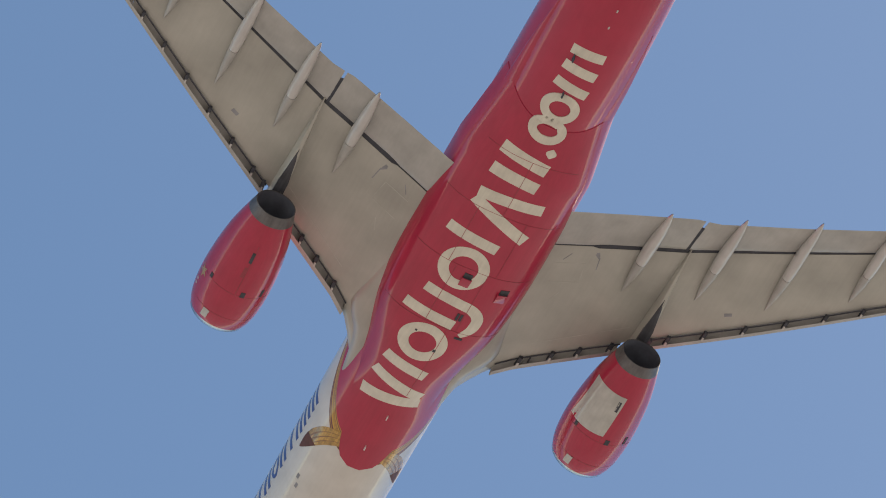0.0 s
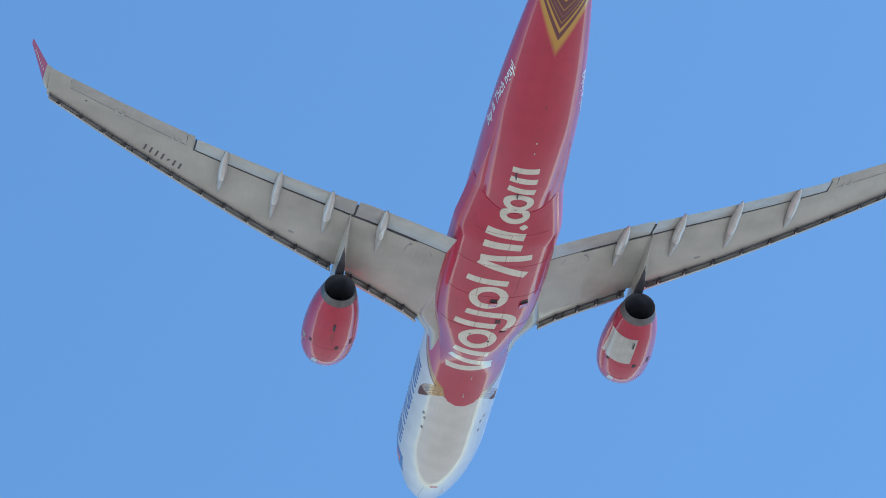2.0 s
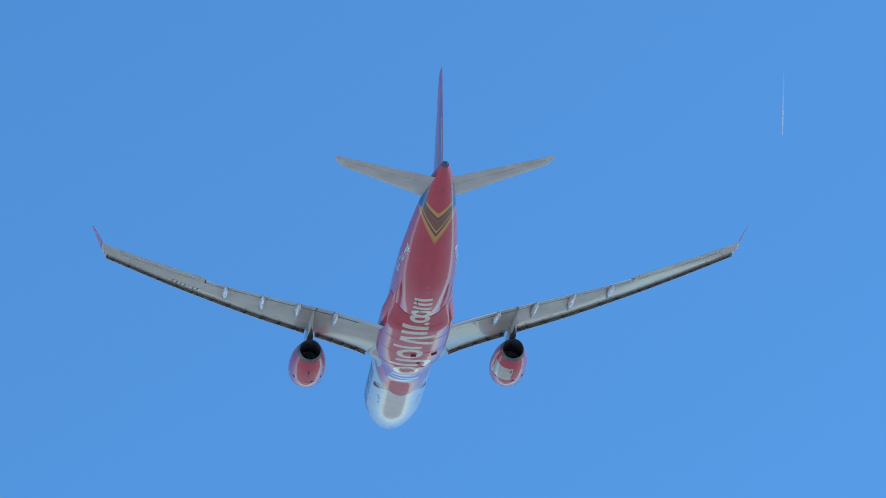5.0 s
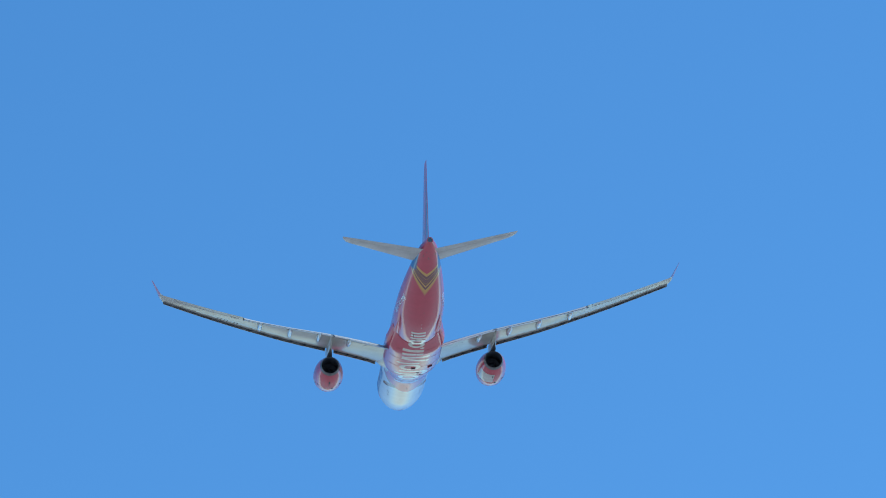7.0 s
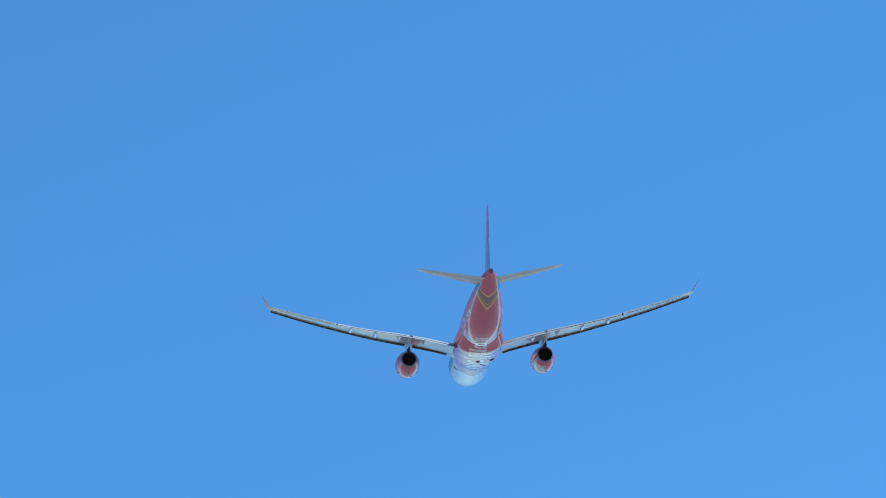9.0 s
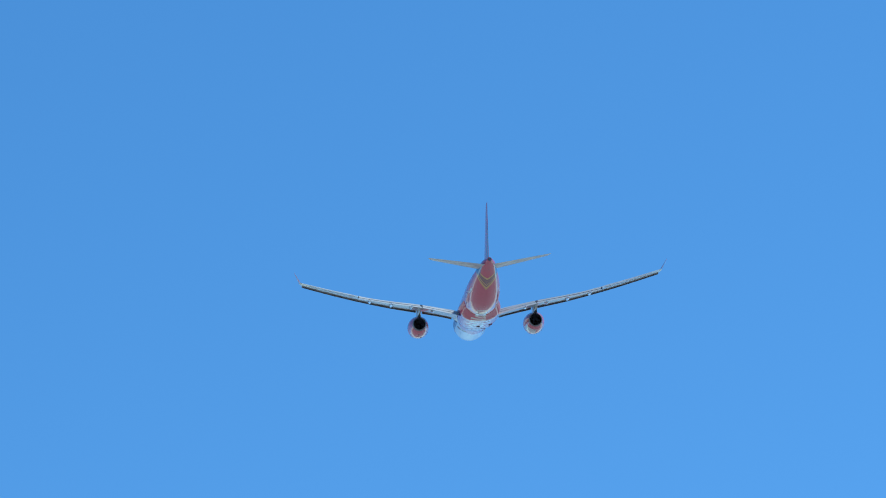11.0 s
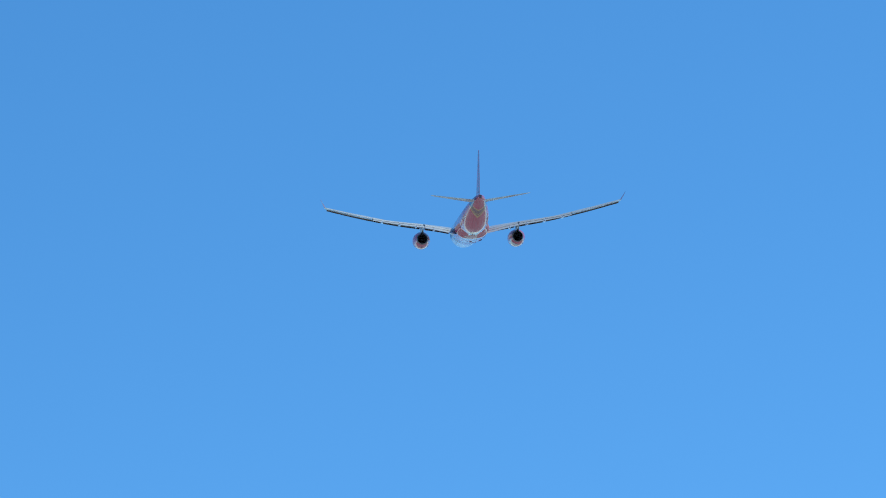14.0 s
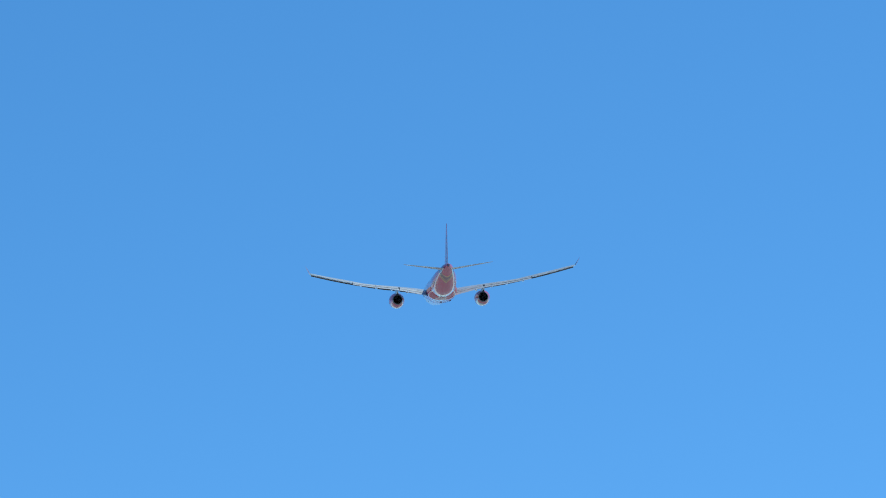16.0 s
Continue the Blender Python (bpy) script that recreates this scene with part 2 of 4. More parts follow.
def smooth(table, u):
    """Value of a monotone-ish table with rounded corners (Catmull-Rom)."""
    us = [t[0] for t in table]
    i = max(0, min(len(us) - 2, int(np.searchsorted(us, u)) - 1))
    p = lambda k: table[max(0, min(len(table) - 1, k))]
    (u1, v1), (u2, v2) = p(i), p(i + 1)
    (u0, v0), (u3, v3) = p(i - 1), p(i + 2)
    m1 = (v2 - v0) / (u2 - u0) if u2 != u0 else 0
    m2 = (v3 - v1) / (u3 - u1) if u3 != u1 else 0
    h = u2 - u1
    s = max(0.0, min(1.0, (u - u1) / h))
    return (2 * s**3 - 3 * s**2 + 1) * v1 + (s**3 - 2 * s**2 + s) * h * m1 + (-2 * s**3 + 3 * s**2) * v2 + (s**3 - s**2) * h * m2


def box_between(bm, a, b, w, h):
    """A bar from a to b, w across and h high."""
    a, b = Vector(a), Vector(b)
    d = (b - a).normalized()
    side = d.cross(Vector((0, 0, 1)))
    side = side.normalized() if side.length > 1e-4 else Vector((1, 0, 0))
    up = side.cross(d)
    vs = [[bm.verts.new(p + side * (sx * w / 2) + up * (sz * h / 2)) for sx, sz in ((-1, -1), (1, -1), (1, 1), (-1, 1))] for p in (a, b)]
    for i in range(4):
        j = (i + 1) % 4
        bm.faces.new((vs[0][i], vs[0][j], vs[1][j], vs[1][i]))
    bm.faces.new(vs[0])
    bm.faces.new(vs[1])
    return bm


from mathutils.bvhtree import BVHTree


def skin_of(*obs):
    """A tree of the given parts, to lay markings on."""
    verts, faces = [], []
    for ob in obs:
        k = len(verts)
        verts += [v.co.copy() for v in ob.data.vertices]
        faces += [[k + i for i in f.vertices] for f in ob.data.polygons]
    return BVHTree.FromPolygons(verts, faces)


def laid(name, corners, skin, way, mat, parent, lift=0.02, cell=0.25, label=""):
    """A thin painted patch: a four-sided outline laid along 'way' on a skin, proud of it by its own thickness."""
    a, b, c, d = (Vector(p) for p in corners)
    way = Vector(way).normalized()
    nu = max(1, int(max((b - a).length, (c - d).length) / cell + 0.5))
    nv = max(1, int(max((d - a).length, (c - b).length) / cell + 0.5))
    grid = []
    for i in range(nu + 1):
        row = []
        for j in range(nv + 1):
            u, v = i / nu, j / nv
            p = (a * (1 - u) + b * u) * (1 - v) + (d * (1 - u) + c * u) * v
            row.append(drop(p, skin, way, lift))
        grid.append(row)
    bm = bmesh.new()
    vs = [[bm.verts.new(p) if p else None for p in row] for row in grid]
    for i in range(nu):
        for j in range(nv):
            q = (vs[i][j], vs[i + 1][j], vs[i + 1][j + 1], vs[i][j + 1])
            if all(q):
                bm.faces.new(q)
    thicken(bm, way * lift * 1.5)
    return part(name, bm, mat, parent, label)


def thicken(bm, by):
    """Gives a laid patch its edge, down into the skin."""
    solid = bmesh.ops.extrude_face_region(bm, geom=list(bm.faces))
    for e in solid["geom"]:
        if isinstance(e, bmesh.types.BMVert):
            e.co += by


def stroke(name, path, widths, skin, way, mat, parent, lift=0.012, closed=False, cell=0.2, label=""):
    """A painted band of changing width along a path, laid along 'way' on a skin; closed makes a ring of it."""
    way = Vector(way).normalized()
    path = [Vector(p) for p in path]
    n = len(path)
    across = max(2, int(max(widths) / cell + 0.5))
    bm = bmesh.new()
    rows = []
    for i, p in enumerate(path):
        a, b = (path[i - 1], path[(i + 1) % n]) if closed else (path[max(0, i - 1)], path[min(n - 1, i + 1)])
        side = way.cross(b - a).normalized()
        w = widths[i] if len(widths) > 1 else widths[0]
        hits = [drop(p + side * w * (k / across - 0.5), skin, way, lift) for k in range(across + 1)]
        rows.append([bm.verts.new(h) if h else None for h in hits])
    for a, b in list(zip(rows, rows[1:])) + ([(rows[-1], rows[0])] if closed else []):
        for k in range(across):
            q = (a[k], a[k + 1], b[k + 1], b[k])
            if all(q):
                bm.faces.new(q)
    thicken(bm, way * lift * 1.5)
    return part(name, bm, mat, parent, label)


def curve_through(points, n=14):
    """n + 1 points of a rounded line through a few given ones."""
    us = [i / (len(points) - 1) for i in range(len(points))]
    return [tuple(smooth([(u, p[k]) for u, p in zip(us, points)], i / n) for k in range(3)) for i in range(n + 1)]


def drop(p, skin, way, lift):
    hit, normal, _, _ = skin.ray_cast(Vector(p) - way * 40, way, 80)
    if hit is None:
        return None
    if normal.dot(way) > 0:
        normal = -normal
    return hit + normal * lift


def lettering(name, text, at, along, up, height, skin, way, mat, parent, lift=0.02, label="", shear=0.0):
    """Painted words, laid on a skin letter by letter."""
    cu = bpy.data.curves.new(name, "FONT")
    cu.body, cu.size, cu.resolution_u, cu.shear, cu.offset = text, 1.0, 3, shear, 0.018
    tmp = bpy.data.objects.new(name, cu)
    scene.collection.objects.link(tmp)
    me = bpy.data.meshes.new_from_object(tmp.evaluated_get(bpy.context.evaluated_depsgraph_get()))
    bpy.data.objects.remove(tmp)
    bpy.data.curves.remove(cu)
    way, along, up = Vector(way).normalized(), Vector(along), Vector(up).normalized()
    wide = max(v.co.x for v in me.vertices)
    tall = 0.73
    for v in me.vertices:
        p = Vector(at) + along * (v.co.x / wide) + up * (v.co.y / tall * height)
        v.co = drop(p, skin, way, lift) or p
    me.materials.clear()
    me.materials.append(mat)
    ob = new(name, me)
    ob.parent = parent
    if label:
        tagged(ob, label)
    return ob


# ---- the airliner: x to its right wing, y to its nose, z up; metres ----
airliner = new("airliner")
tagged(airliner, "red twin-engine airliner with white nose and grey wings climbing", "airplane")

NOSE, TAIL = 26.9, -36.85
TOP = [(-36.85, 3.10), (-34.0, 3.35), (-30.0, 3.32), (-24.0, 3.10), (-18.0, 3.02), (20.0, 3.02), (21.6, 2.9), (23.0, 2.45), (24.2, 1.75), (25.4, 0.95), (26.4, 0.2), (26.9, -0.55)]
BOT = [(-36.85, 2.42), (-33.0, 1.55), (-29.0, 0.55), (-25.0, -0.48), (-21.0, -1.5), (-17.5, -2.25), (-14.0, -2.58), (-11.0, -2.62), (18.0, -2.62), (20.5, -2.52), (22.5, -2.28), (24.2, -1.95), (25.6, -1.55), (26.5, -1.1), (26.9, -0.65)]
WID = [(-36.85, 0.34), (-34.0, 1.02), (-30.0, 1.57), (-25.0, 2.17), (-20.0, 2.62), (-16.0, 2.78), (-13.0, 2.82), (18.5, 2.82), (20.8, 2.7), (22.6, 2.42), (24.2, 1.95), (25.6, 1.35), (26.5, 0.7), (26.9, 0.06)]


def fuselage_ring(y, n=64, grow=0.0):
    t, b, w = smooth(TOP, y), smooth(BOT, y), smooth(WID, y)
    return ellipse(0, y, (t + b) / 2, w + grow, (t - b) / 2 + grow, n)


def fuselage():
    ys = [TAIL + (NOSE - TAIL) * i / 120 for i in range(121)] + [26.6, 26.75]
    rings = [fuselage_ring(y) for y in sorted(set(ys))]
    return part("fuselage", loft(rings), M_BODY, airliner, "glossy red fuselage with white nose, gold edging and tail chevrons")


# half width, underside and shoulder height of the belly fairing
FW = [(-12.2, 3.36), (-8.3, 3.38), (-5.0, 3.4), (-1.0, 3.4), (2.0, 3.14), (4.5, 2.55), (6.5, 2.0), (8.5, 1.5), (10.0, 1.22), (10.9, 0.98), (11.35, 0.72), (11.6, 0.3)]
FB = [(-12.2, -3.02), (-8.3, -3.06), (-6.0, -3.09), (0.0, -3.13), (4.0, -3.07), (7.0, -2.92), (9.5, -2.78), (10.9, -2.70), (11.35, -2.67), (11.6, -2.6)]
FT = [(-12.2, -0.3), (-9.0, -0.6), (4.0, -0.6), (7.0, -1.7), (11.6, -2.35)]
ROUND = [(-12.2, 0.82), (-8.3, 0.81), (-5.0, 0.81), (2.0, 0.81), (5.0, 0.9), (11.6, 1.0)]


def belly_fairing():
    """A boxy bulge round the keel; its rear edge is scalloped, further forward on the keel than on the flanks."""
    rings = []
    n = 52
    for i in range(66):
        ring = []
        for k in range(n + 1):
            t = math.pi * k / n
            c, q = math.cos(t), abs(math.sin(t))
            rear = -11.3 - 0.9 * c * c
            y = rear + (11.6 - rear) * (i / 65) ** 0.9
            w, b, top, e = smooth(FW, y), smooth(FB, y), lerp(FT, y), lerp(ROUND, y)
            px, pz = w * math.copysign(abs(c) ** e, c), top + (b - top) * q**e
            # faired down on to the hull at its rear edge and along its upper edges
            ht, hb, hw = smooth(TOP, y), smooth(BOT, y), smooth(WID, y)
            mid, half = (ht + hb) / 2, (ht - hb) / 2
            k = 1.0 / math.sqrt((px / hw) ** 2 + ((pz - mid) / half) ** 2)
            on = min(1.0, max(0.0, (y - rear) / (-8.3 - rear)))
            on = on * (1.15 - 0.15 * on)  # nearly straight run-off, creased where it starts
            fore = min(1.0, max(0.0, (8.0 - y) / 4.2))
            on *= fore * fore * (3 - 2 * fore)  # ahead of the bulge a thin tongue lies on the hull
            k2 = k * 1.012
            px, pz = px * (on + (1 - on) * k2), mid + (pz - mid) * (on + (1 - on) * k2)
            ring.append((px, y, pz))
        inner = [(x * 0.88, y, -0.9 + (z + 0.9) * 0.84) for x, y, z in reversed(ring)]
        rings.append(ring + inner)
    return part("belly_fairing", loft(rings), M_RED, airliner, "glossy red wing-to-body belly fairing")


def fairing_strake(side):
    """Long tapering ledge that carries the upper edge of the belly fairing aft along the flank."""

    def flank(y, z, out=0.0):
        t, b, w = smooth(TOP, y), smooth(BOT, y), smooth(WID, y)
        return (side * (w * math.sqrt(1 - ((z - (t + b) / 2) / ((t - b) / 2)) ** 2) + out), y, z)

    rings = []
    for i in range(15):
        u = i / 14
        y = -11.0 - 6.1 * u
        z0 = -1.62 + 0.52 * u
        z1 = z0 + 0.62 * (1 - u) + 0.06
        r = 0.17 * (1 - u) ** 0.8 + 0.012
        rings.append([flank(y, z0, -0.03), flank(y, z0 + 0.02, 0.012), flank(y, z1 - 0.05, r), flank(y, z1, r * 0.92), flank(y, z1 + 0.35 * (1 - u) + 0.05, -0.03)])
    return part("fairing_strake", loft(rings), M_RED, airliner, "red tapering ledge behind the belly fairing")


# ---- wings ----
LE = [(2.2, 7.2), (2.9, 6.0), (3.5, 5.0), (4.2, 4.25), (5.0, 3.62), (29.05, -12.4)]
TE = [(2.2, -5.75), (3.3, -6.0), (9.35, -7.75), (19.8, -11.75), (29.2, -15.25)]
ZL = [(2.2, -1.05), (4.0, -0.55), (9.35, 0.1), (14.4, 0.6), (19.8, 1.38), (24.0, 2.12), (29.2, 3.18)]
ZT = [(2.2, -1.55), (3.3, -1.32), (6.0, -0.75), (9.35, -0.08), (14.4, 0.48), (19.8, 1.17), (24.0, 2.0), (29.2, 3.22)]
TH = [(2.2, 1.55), (4.0, 1.35), (9.35, 0.92), (19.8, 0.5), (29.2, 0.26)]
SLAT_IN, SLAT_OUT, PYLON = 3.95, 28.92, 9.55


def foil(u):
    """Half thickness along the chord, as a part of the full thickness."""
    return 5 * (0.2969 * math.sqrt(u) - 0.126 * u - 0.3516 * u**2 + 0.2843 * u**3 - 0.1036 * u**4)


def wing_point(x, u, upper):
    yl, yt = smooth(LE, x) if x < 5 else lerp(LE, x), lerp(TE, x)
    y = yl + (yt - yl) * u
    zc = smooth(ZL, x) + (smooth(ZT, x) - smooth(ZL, x)) * u
    h = lerp(TH, x) * foil(u)
    return y, zc + (h * lerp([(17, 1.25), (21, 2.2), (29, 2.5)], x) if upper else -h * 0.38)


def wing_ring(side, x, u0, u1, n=14, blunt=True):
    """Closed section of the wing between two parts of the chord."""
    us = [u0 + (u1 - u0) * (0.5 - 0.5 * math.cos(math.pi * i / n)) for i in range(n + 1)]
    ring = [(side * x, *wing_point(x, u, True)) for u in us]
    ring += [(side * x, *wing_point(x, u, False)) for u in reversed(us)]
    return ring


FLAP_LE = [(3.0, -4.25), (9.35, -6.05), (19.8, -10.3)]
AIL_LE = [(20.3, -10.75), (27.7, -13.75)]


def chord_part(x, y):
    yl, yt = smooth(LE, x) if x < 5 else lerp(LE, x), lerp(TE, x)
    return (y - yl) / (yt - yl)


def wing(side):
    w = new("wing")
    w.parent = airliner
    tagged(w, "swept grey wing with slats and flaps lowered and a red winglet")
    # fixed box: from behind the slats to the flap and aileron gaps
    rings = []
    for x in np.unique(np.concatenate([np.linspace(2.2, 29.05, 56), [SLAT_IN - 0.02, SLAT_IN + 0.02, 5.1, 5.4, SLAT_OUT - 0.02, SLAT_OUT + 0.02, 9.25, 19.78, 19.86, 20.28, 20.34, 27.66, 27.72]])):
        x = float(x)
        back = 1.0
        if x < 19.82:
            back = chord_part(x, lerp(FLAP_LE, x)) - lerp([(5.1, 0.002), (5.4, 0.013)], x)
        elif 20.3 < x < 27.7:
            back = chord_part(x, lerp(AIL_LE, x))
        front = 0.0
        if SLAT_IN < x < SLAT_OUT:
            front = 0.62 * lerp([(4, 1.0), (29, 0.62)], x) / (lerp(LE, x) - lerp(TE, x))
        rings.append(wing_ring(side, x, front, back))
    box = part("wing_box", loft(rings), M_WING, w, "weathered light grey lower wing skin")
    wing_details(side, w, skin_of(box))
    slats(side, w)
    flaps(side, w)
    # root fillet against the fuselage
    rings = []
    for i in range(33):
        y = 8.6 - i * 0.34
        out = smooth([(-2.4, 3.1), (2.0, 3.7), (3.4, 3.84), (4.1, 3.6), (4.8, 3.16), (5.6, 2.88), (6.6, 2.7), (7.4, 2.58), (8.6, 2.35)], y)
        zz = smooth([(-2.4, -1.0), (3.0, -0.8), (6.0, -0.95), (8.6, -1.0)], y)
        th = smooth([(-2.4, 0.85), (4.0, 0.72), (6.0, 0.5), (8.6, 0.2)], y)
        rings.append([(side * (1.9 + (out - 1.9) * math.cos(q) ** 0.8), y, zz + th * math.copysign(abs(math.sin(q)) ** 1.1, math.sin(q))) for q in [math.pi * (0.5 - k / 14) * 0.999 for k in range(15)]])
    part("root_fillet", loft(rings), M_WING, w, "pale grey fillet at the wing root")
    winglet(side, w)
    fairings(side, w)
    return w


ARMS = (4.9, 6.2, 7.3, 8.6, 10.15, 10.9, 12.4, 14.02, 15.68, 17.28, 18.79, 20.81, 22.36, 23.88, 25.29, 26.75, 28.17)


def wing_details(side, w, skin):
    """Panel joints, access covers and stains under the wing."""
    up = (0, 0, 1)

    def strip(x0, y0, x1, y1, wide, mat, name, label="", lift=0.006):
        d = Vector((x1 - x0, y1 - y0, 0)).normalized()
        n = Vector((-d.y, d.x, 0)) * wide / 2
        a, b = Vector((side * x0, y0, -6)), Vector((side * x1, y1, -6))
        n.x *= side
        laid(name, (a - n, b - n, b + n, a + n), skin, up, mat, w, lift=lift, cell=0.5, label=label)

    at = lambda x, u: lerp(LE, x) + (lerp(TE, x) - lerp(LE, x)) * u
    # the one spanwise joint that shows, inboard of the engine
    strip(5.0, at(5.0, 0.16), 9.0, at(9.0, 0.2), 0.03, M_LINE, "panel_joint", "spanwise skin joint")
    # access panel and scuffs near the root
    for x0, y0, x1, y1 in ((4.0, -2.05, 5.42, -2.5), (5.42, -2.5, 5.2, -3.7), (5.2, -3.7, 3.85, -3.3), (4.55, -0.9, 4.8, -1.6)):
        strip(x0, y0, x1, y1, 0.04, M_LINE, "panel_joint", "joint of an access panel")
    for x0, y0, x1, y1, wd in ((5.85, -3.5, 5.72, -4.2, 0.05), (5.72, -4.2, 5.45, -4.42, 0.1), (4.1, -3.6, 4.35, -4.1, 0.04), (5.5, -4.55, 5.62, -4.3, 0.16)):
        strip(x0, y0, x1, y1, wd, M_CAVITY, "scuff", "dark oily scuff")
    strip(12.75, -3.2, 13.1, -3.36, 0.2, M_CAVITY, "vent_inlet", "dark vent inlet")
    strip(26.6, -12.75, 26.72, -12.8, 0.12, M_BLACK, "drain_hole", "small dark drain")
    # registration, as plain bars
    if side < 0:
        for k, h in enumerate((0.62, 0.62, 0.16, 0.62, 0.62, 0.62, 0.62)):
            x = 20.45 + 0.38 * k
            y = -8.2 - 0.21 * k
            laid("marking_bar", ((-x - 0.10, y + h / 2, -6), (-x + 0.01, y + 0.03 + h / 2, -6), (-x + 0.13, y + 0.03 - h / 2, -6), (-x + 0.02, y - h / 2, -6)), skin, up, M_BLACK, w, label="dark painted marking bar")
    # aileron outline
    for x0, y0, x1, y1 in ((20.33, lerp(AIL_LE, 20.33) + 0.08, 27.7, lerp(AIL_LE, 27.7) + 0.08),):
        strip(x0, y0, x1, y1, 0.07, M_CAVITY, "aileron_joint", "dark joint ahead of the aileron")
    # pairs of aileron hinge fairings
    for x in (20.77, 21.18, 24.36, 24.76):
        y = lerp(AIL_LE, x) + 0.05
        z = wing_point(x, chord_part(x, y), False)[1]
        part("hinge_fairing", loft([ellipse(side * x, y + 0.34 - 0.68 * i / 8, z, 0.02 + 0.085 * math.sin(math.pi * i / 8), 0.01 + 0.07 * math.sin(math.pi * i / 8), 10) for i in range(9)]), M_WING, w, "small oval hinge fairing")


def slats(side, w):
    """Extended leading-edge shells, with track arms and painted cavity shade behind each."""
    cuts = [(SLAT_IN, 8.98), (10.0, 13.15), (13.16, 16.34), (16.35, 19.44), (19.45, 22.54), (22.55, 25.64), (25.65, SLAT_OUT)]
    for a, b in cuts:
        rings, back = [], []
        for x in np.linspace(a, b, 7):
            x = float(x)
            k = lerp([(4, 1.0), (29, 0.62)], x)
            yl, zl = lerp(LE, x) + 0.12 if x > 5 else smooth(LE, x) + 0.12, smooth(ZL, x) - 0.2 * k
            prof = [(-1.05, 0.42), (-0.6, 0.36), (-0.22, 0.2), (-0.02, 0.02), (0.0, -0.09), (-0.06, -0.18), (-0.36, -0.225), (-0.36, -0.175), (-0.11, -0.13), (-0.07, -0.06), (-0.12, 0.03), (-0.3, 0.15), (-0.65, 0.3), (-1.05, 0.38)]
            rings.append([(side * x, yl + p * k, zl + q * k) for p, q in prof])
            yb = yl - 0.12 - 0.56 * k
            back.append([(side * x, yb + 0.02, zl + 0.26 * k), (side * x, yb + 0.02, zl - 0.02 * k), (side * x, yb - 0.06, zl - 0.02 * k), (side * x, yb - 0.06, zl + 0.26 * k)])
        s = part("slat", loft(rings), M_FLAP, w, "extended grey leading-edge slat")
        part("slat_cavity", loft(back), M_CAVITY, s, "dark wall painting the shade behind the slat")
        for x in [q for q in ARMS if a - 0.05 <= q <= b]:
            k = lerp([(4, 1.0), (29, 0.62)], x)
            yl, zl = lerp(LE, x) + 0.12, smooth(ZL, x) - 0.2 * k
            bm = box_between(bmesh.new(), (side * x, yl - 0.2 * k, zl - 0.04), (side * (x + 0.03), yl - 0.86 * k, zl - 0.08), 0.16 * k + 0.02, 0.22 * k)
            part("track_arm", bm, M_GAP, s, "dark slat track arm")
            bm = box_between(bmesh.new(), (side * x, yl - 0.3 * k, zl - 0.22 * k), (side * (x + 0.01), yl - 0.52 * k, zl - 0.18 * k), 0.09 * k + 0.02, 0.08 * k)
            part("track_bracket", bm, M_FAIRING, s, "pale bracket of the slat track")
        for x in (a + 0.28 * (b - a), a + 0.72 * (b - a)):
            if min(abs(x - q) for q in ARMS) > 0.3:
                k = lerp([(4, 1.0), (29, 0.62)], x)
                yl, zl = lerp(LE, x) + 0.12, smooth(ZL, x) - 0.2 * k
                bm = box_between(bmesh.new(), (side * x, yl - 0.2 * k, zl - 0.1 * k), (side * x, yl - 0.7 * k, zl - 0.02), 0.06, 0.12 * k)
                part("slat_rib", bm, M_GAP, s, "thin dark slat rib")
        # dark strip painted for the shade under the fixed leading edge's lip
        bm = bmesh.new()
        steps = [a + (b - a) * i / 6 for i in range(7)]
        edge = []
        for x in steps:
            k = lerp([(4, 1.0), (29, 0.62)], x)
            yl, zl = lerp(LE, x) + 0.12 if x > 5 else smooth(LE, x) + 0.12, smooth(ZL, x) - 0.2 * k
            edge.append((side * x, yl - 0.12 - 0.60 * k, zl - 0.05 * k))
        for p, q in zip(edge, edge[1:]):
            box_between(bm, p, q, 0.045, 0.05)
        part("leading_edge_shade", bm, M_GAP, s, "dark strip painting the shade along the fixed leading edge")


def flap_ring(side, x, yl, zl, chord, droop, thick):
    ring = []
    n = 10
    us = [0.5 - 0.5 * math.cos(math.pi * i / n) for i in range(n + 1)]
    c, s = math.cos(droop), math.sin(droop)
    for sign, seq in ((0.6, us), (-0.4, us[::-1])):
        for u in seq:
            h = sign * thick * foil(u) * 1.05
            ring.append((side * x, yl - chord * u * c - h * s, zl - chord * u * s + h * c))
    return ring


def flap_lead(x):
    return lerp(FLAP_LE, x) - lerp([(3, 0.05), (5.1, 0.06), (5.5, 0.14), (9.3, 0.11), (9.5, 0.08), (19.8, 0.05)], x)


def flap_under(x, y):
    """Height of the lowered flap's underside."""
    yl = flap_lead(x)
    z = wing_point(x, chord_part(x, yl + 0.2), False)[1]
    return z - (yl - y) * math.tan(radians(13))


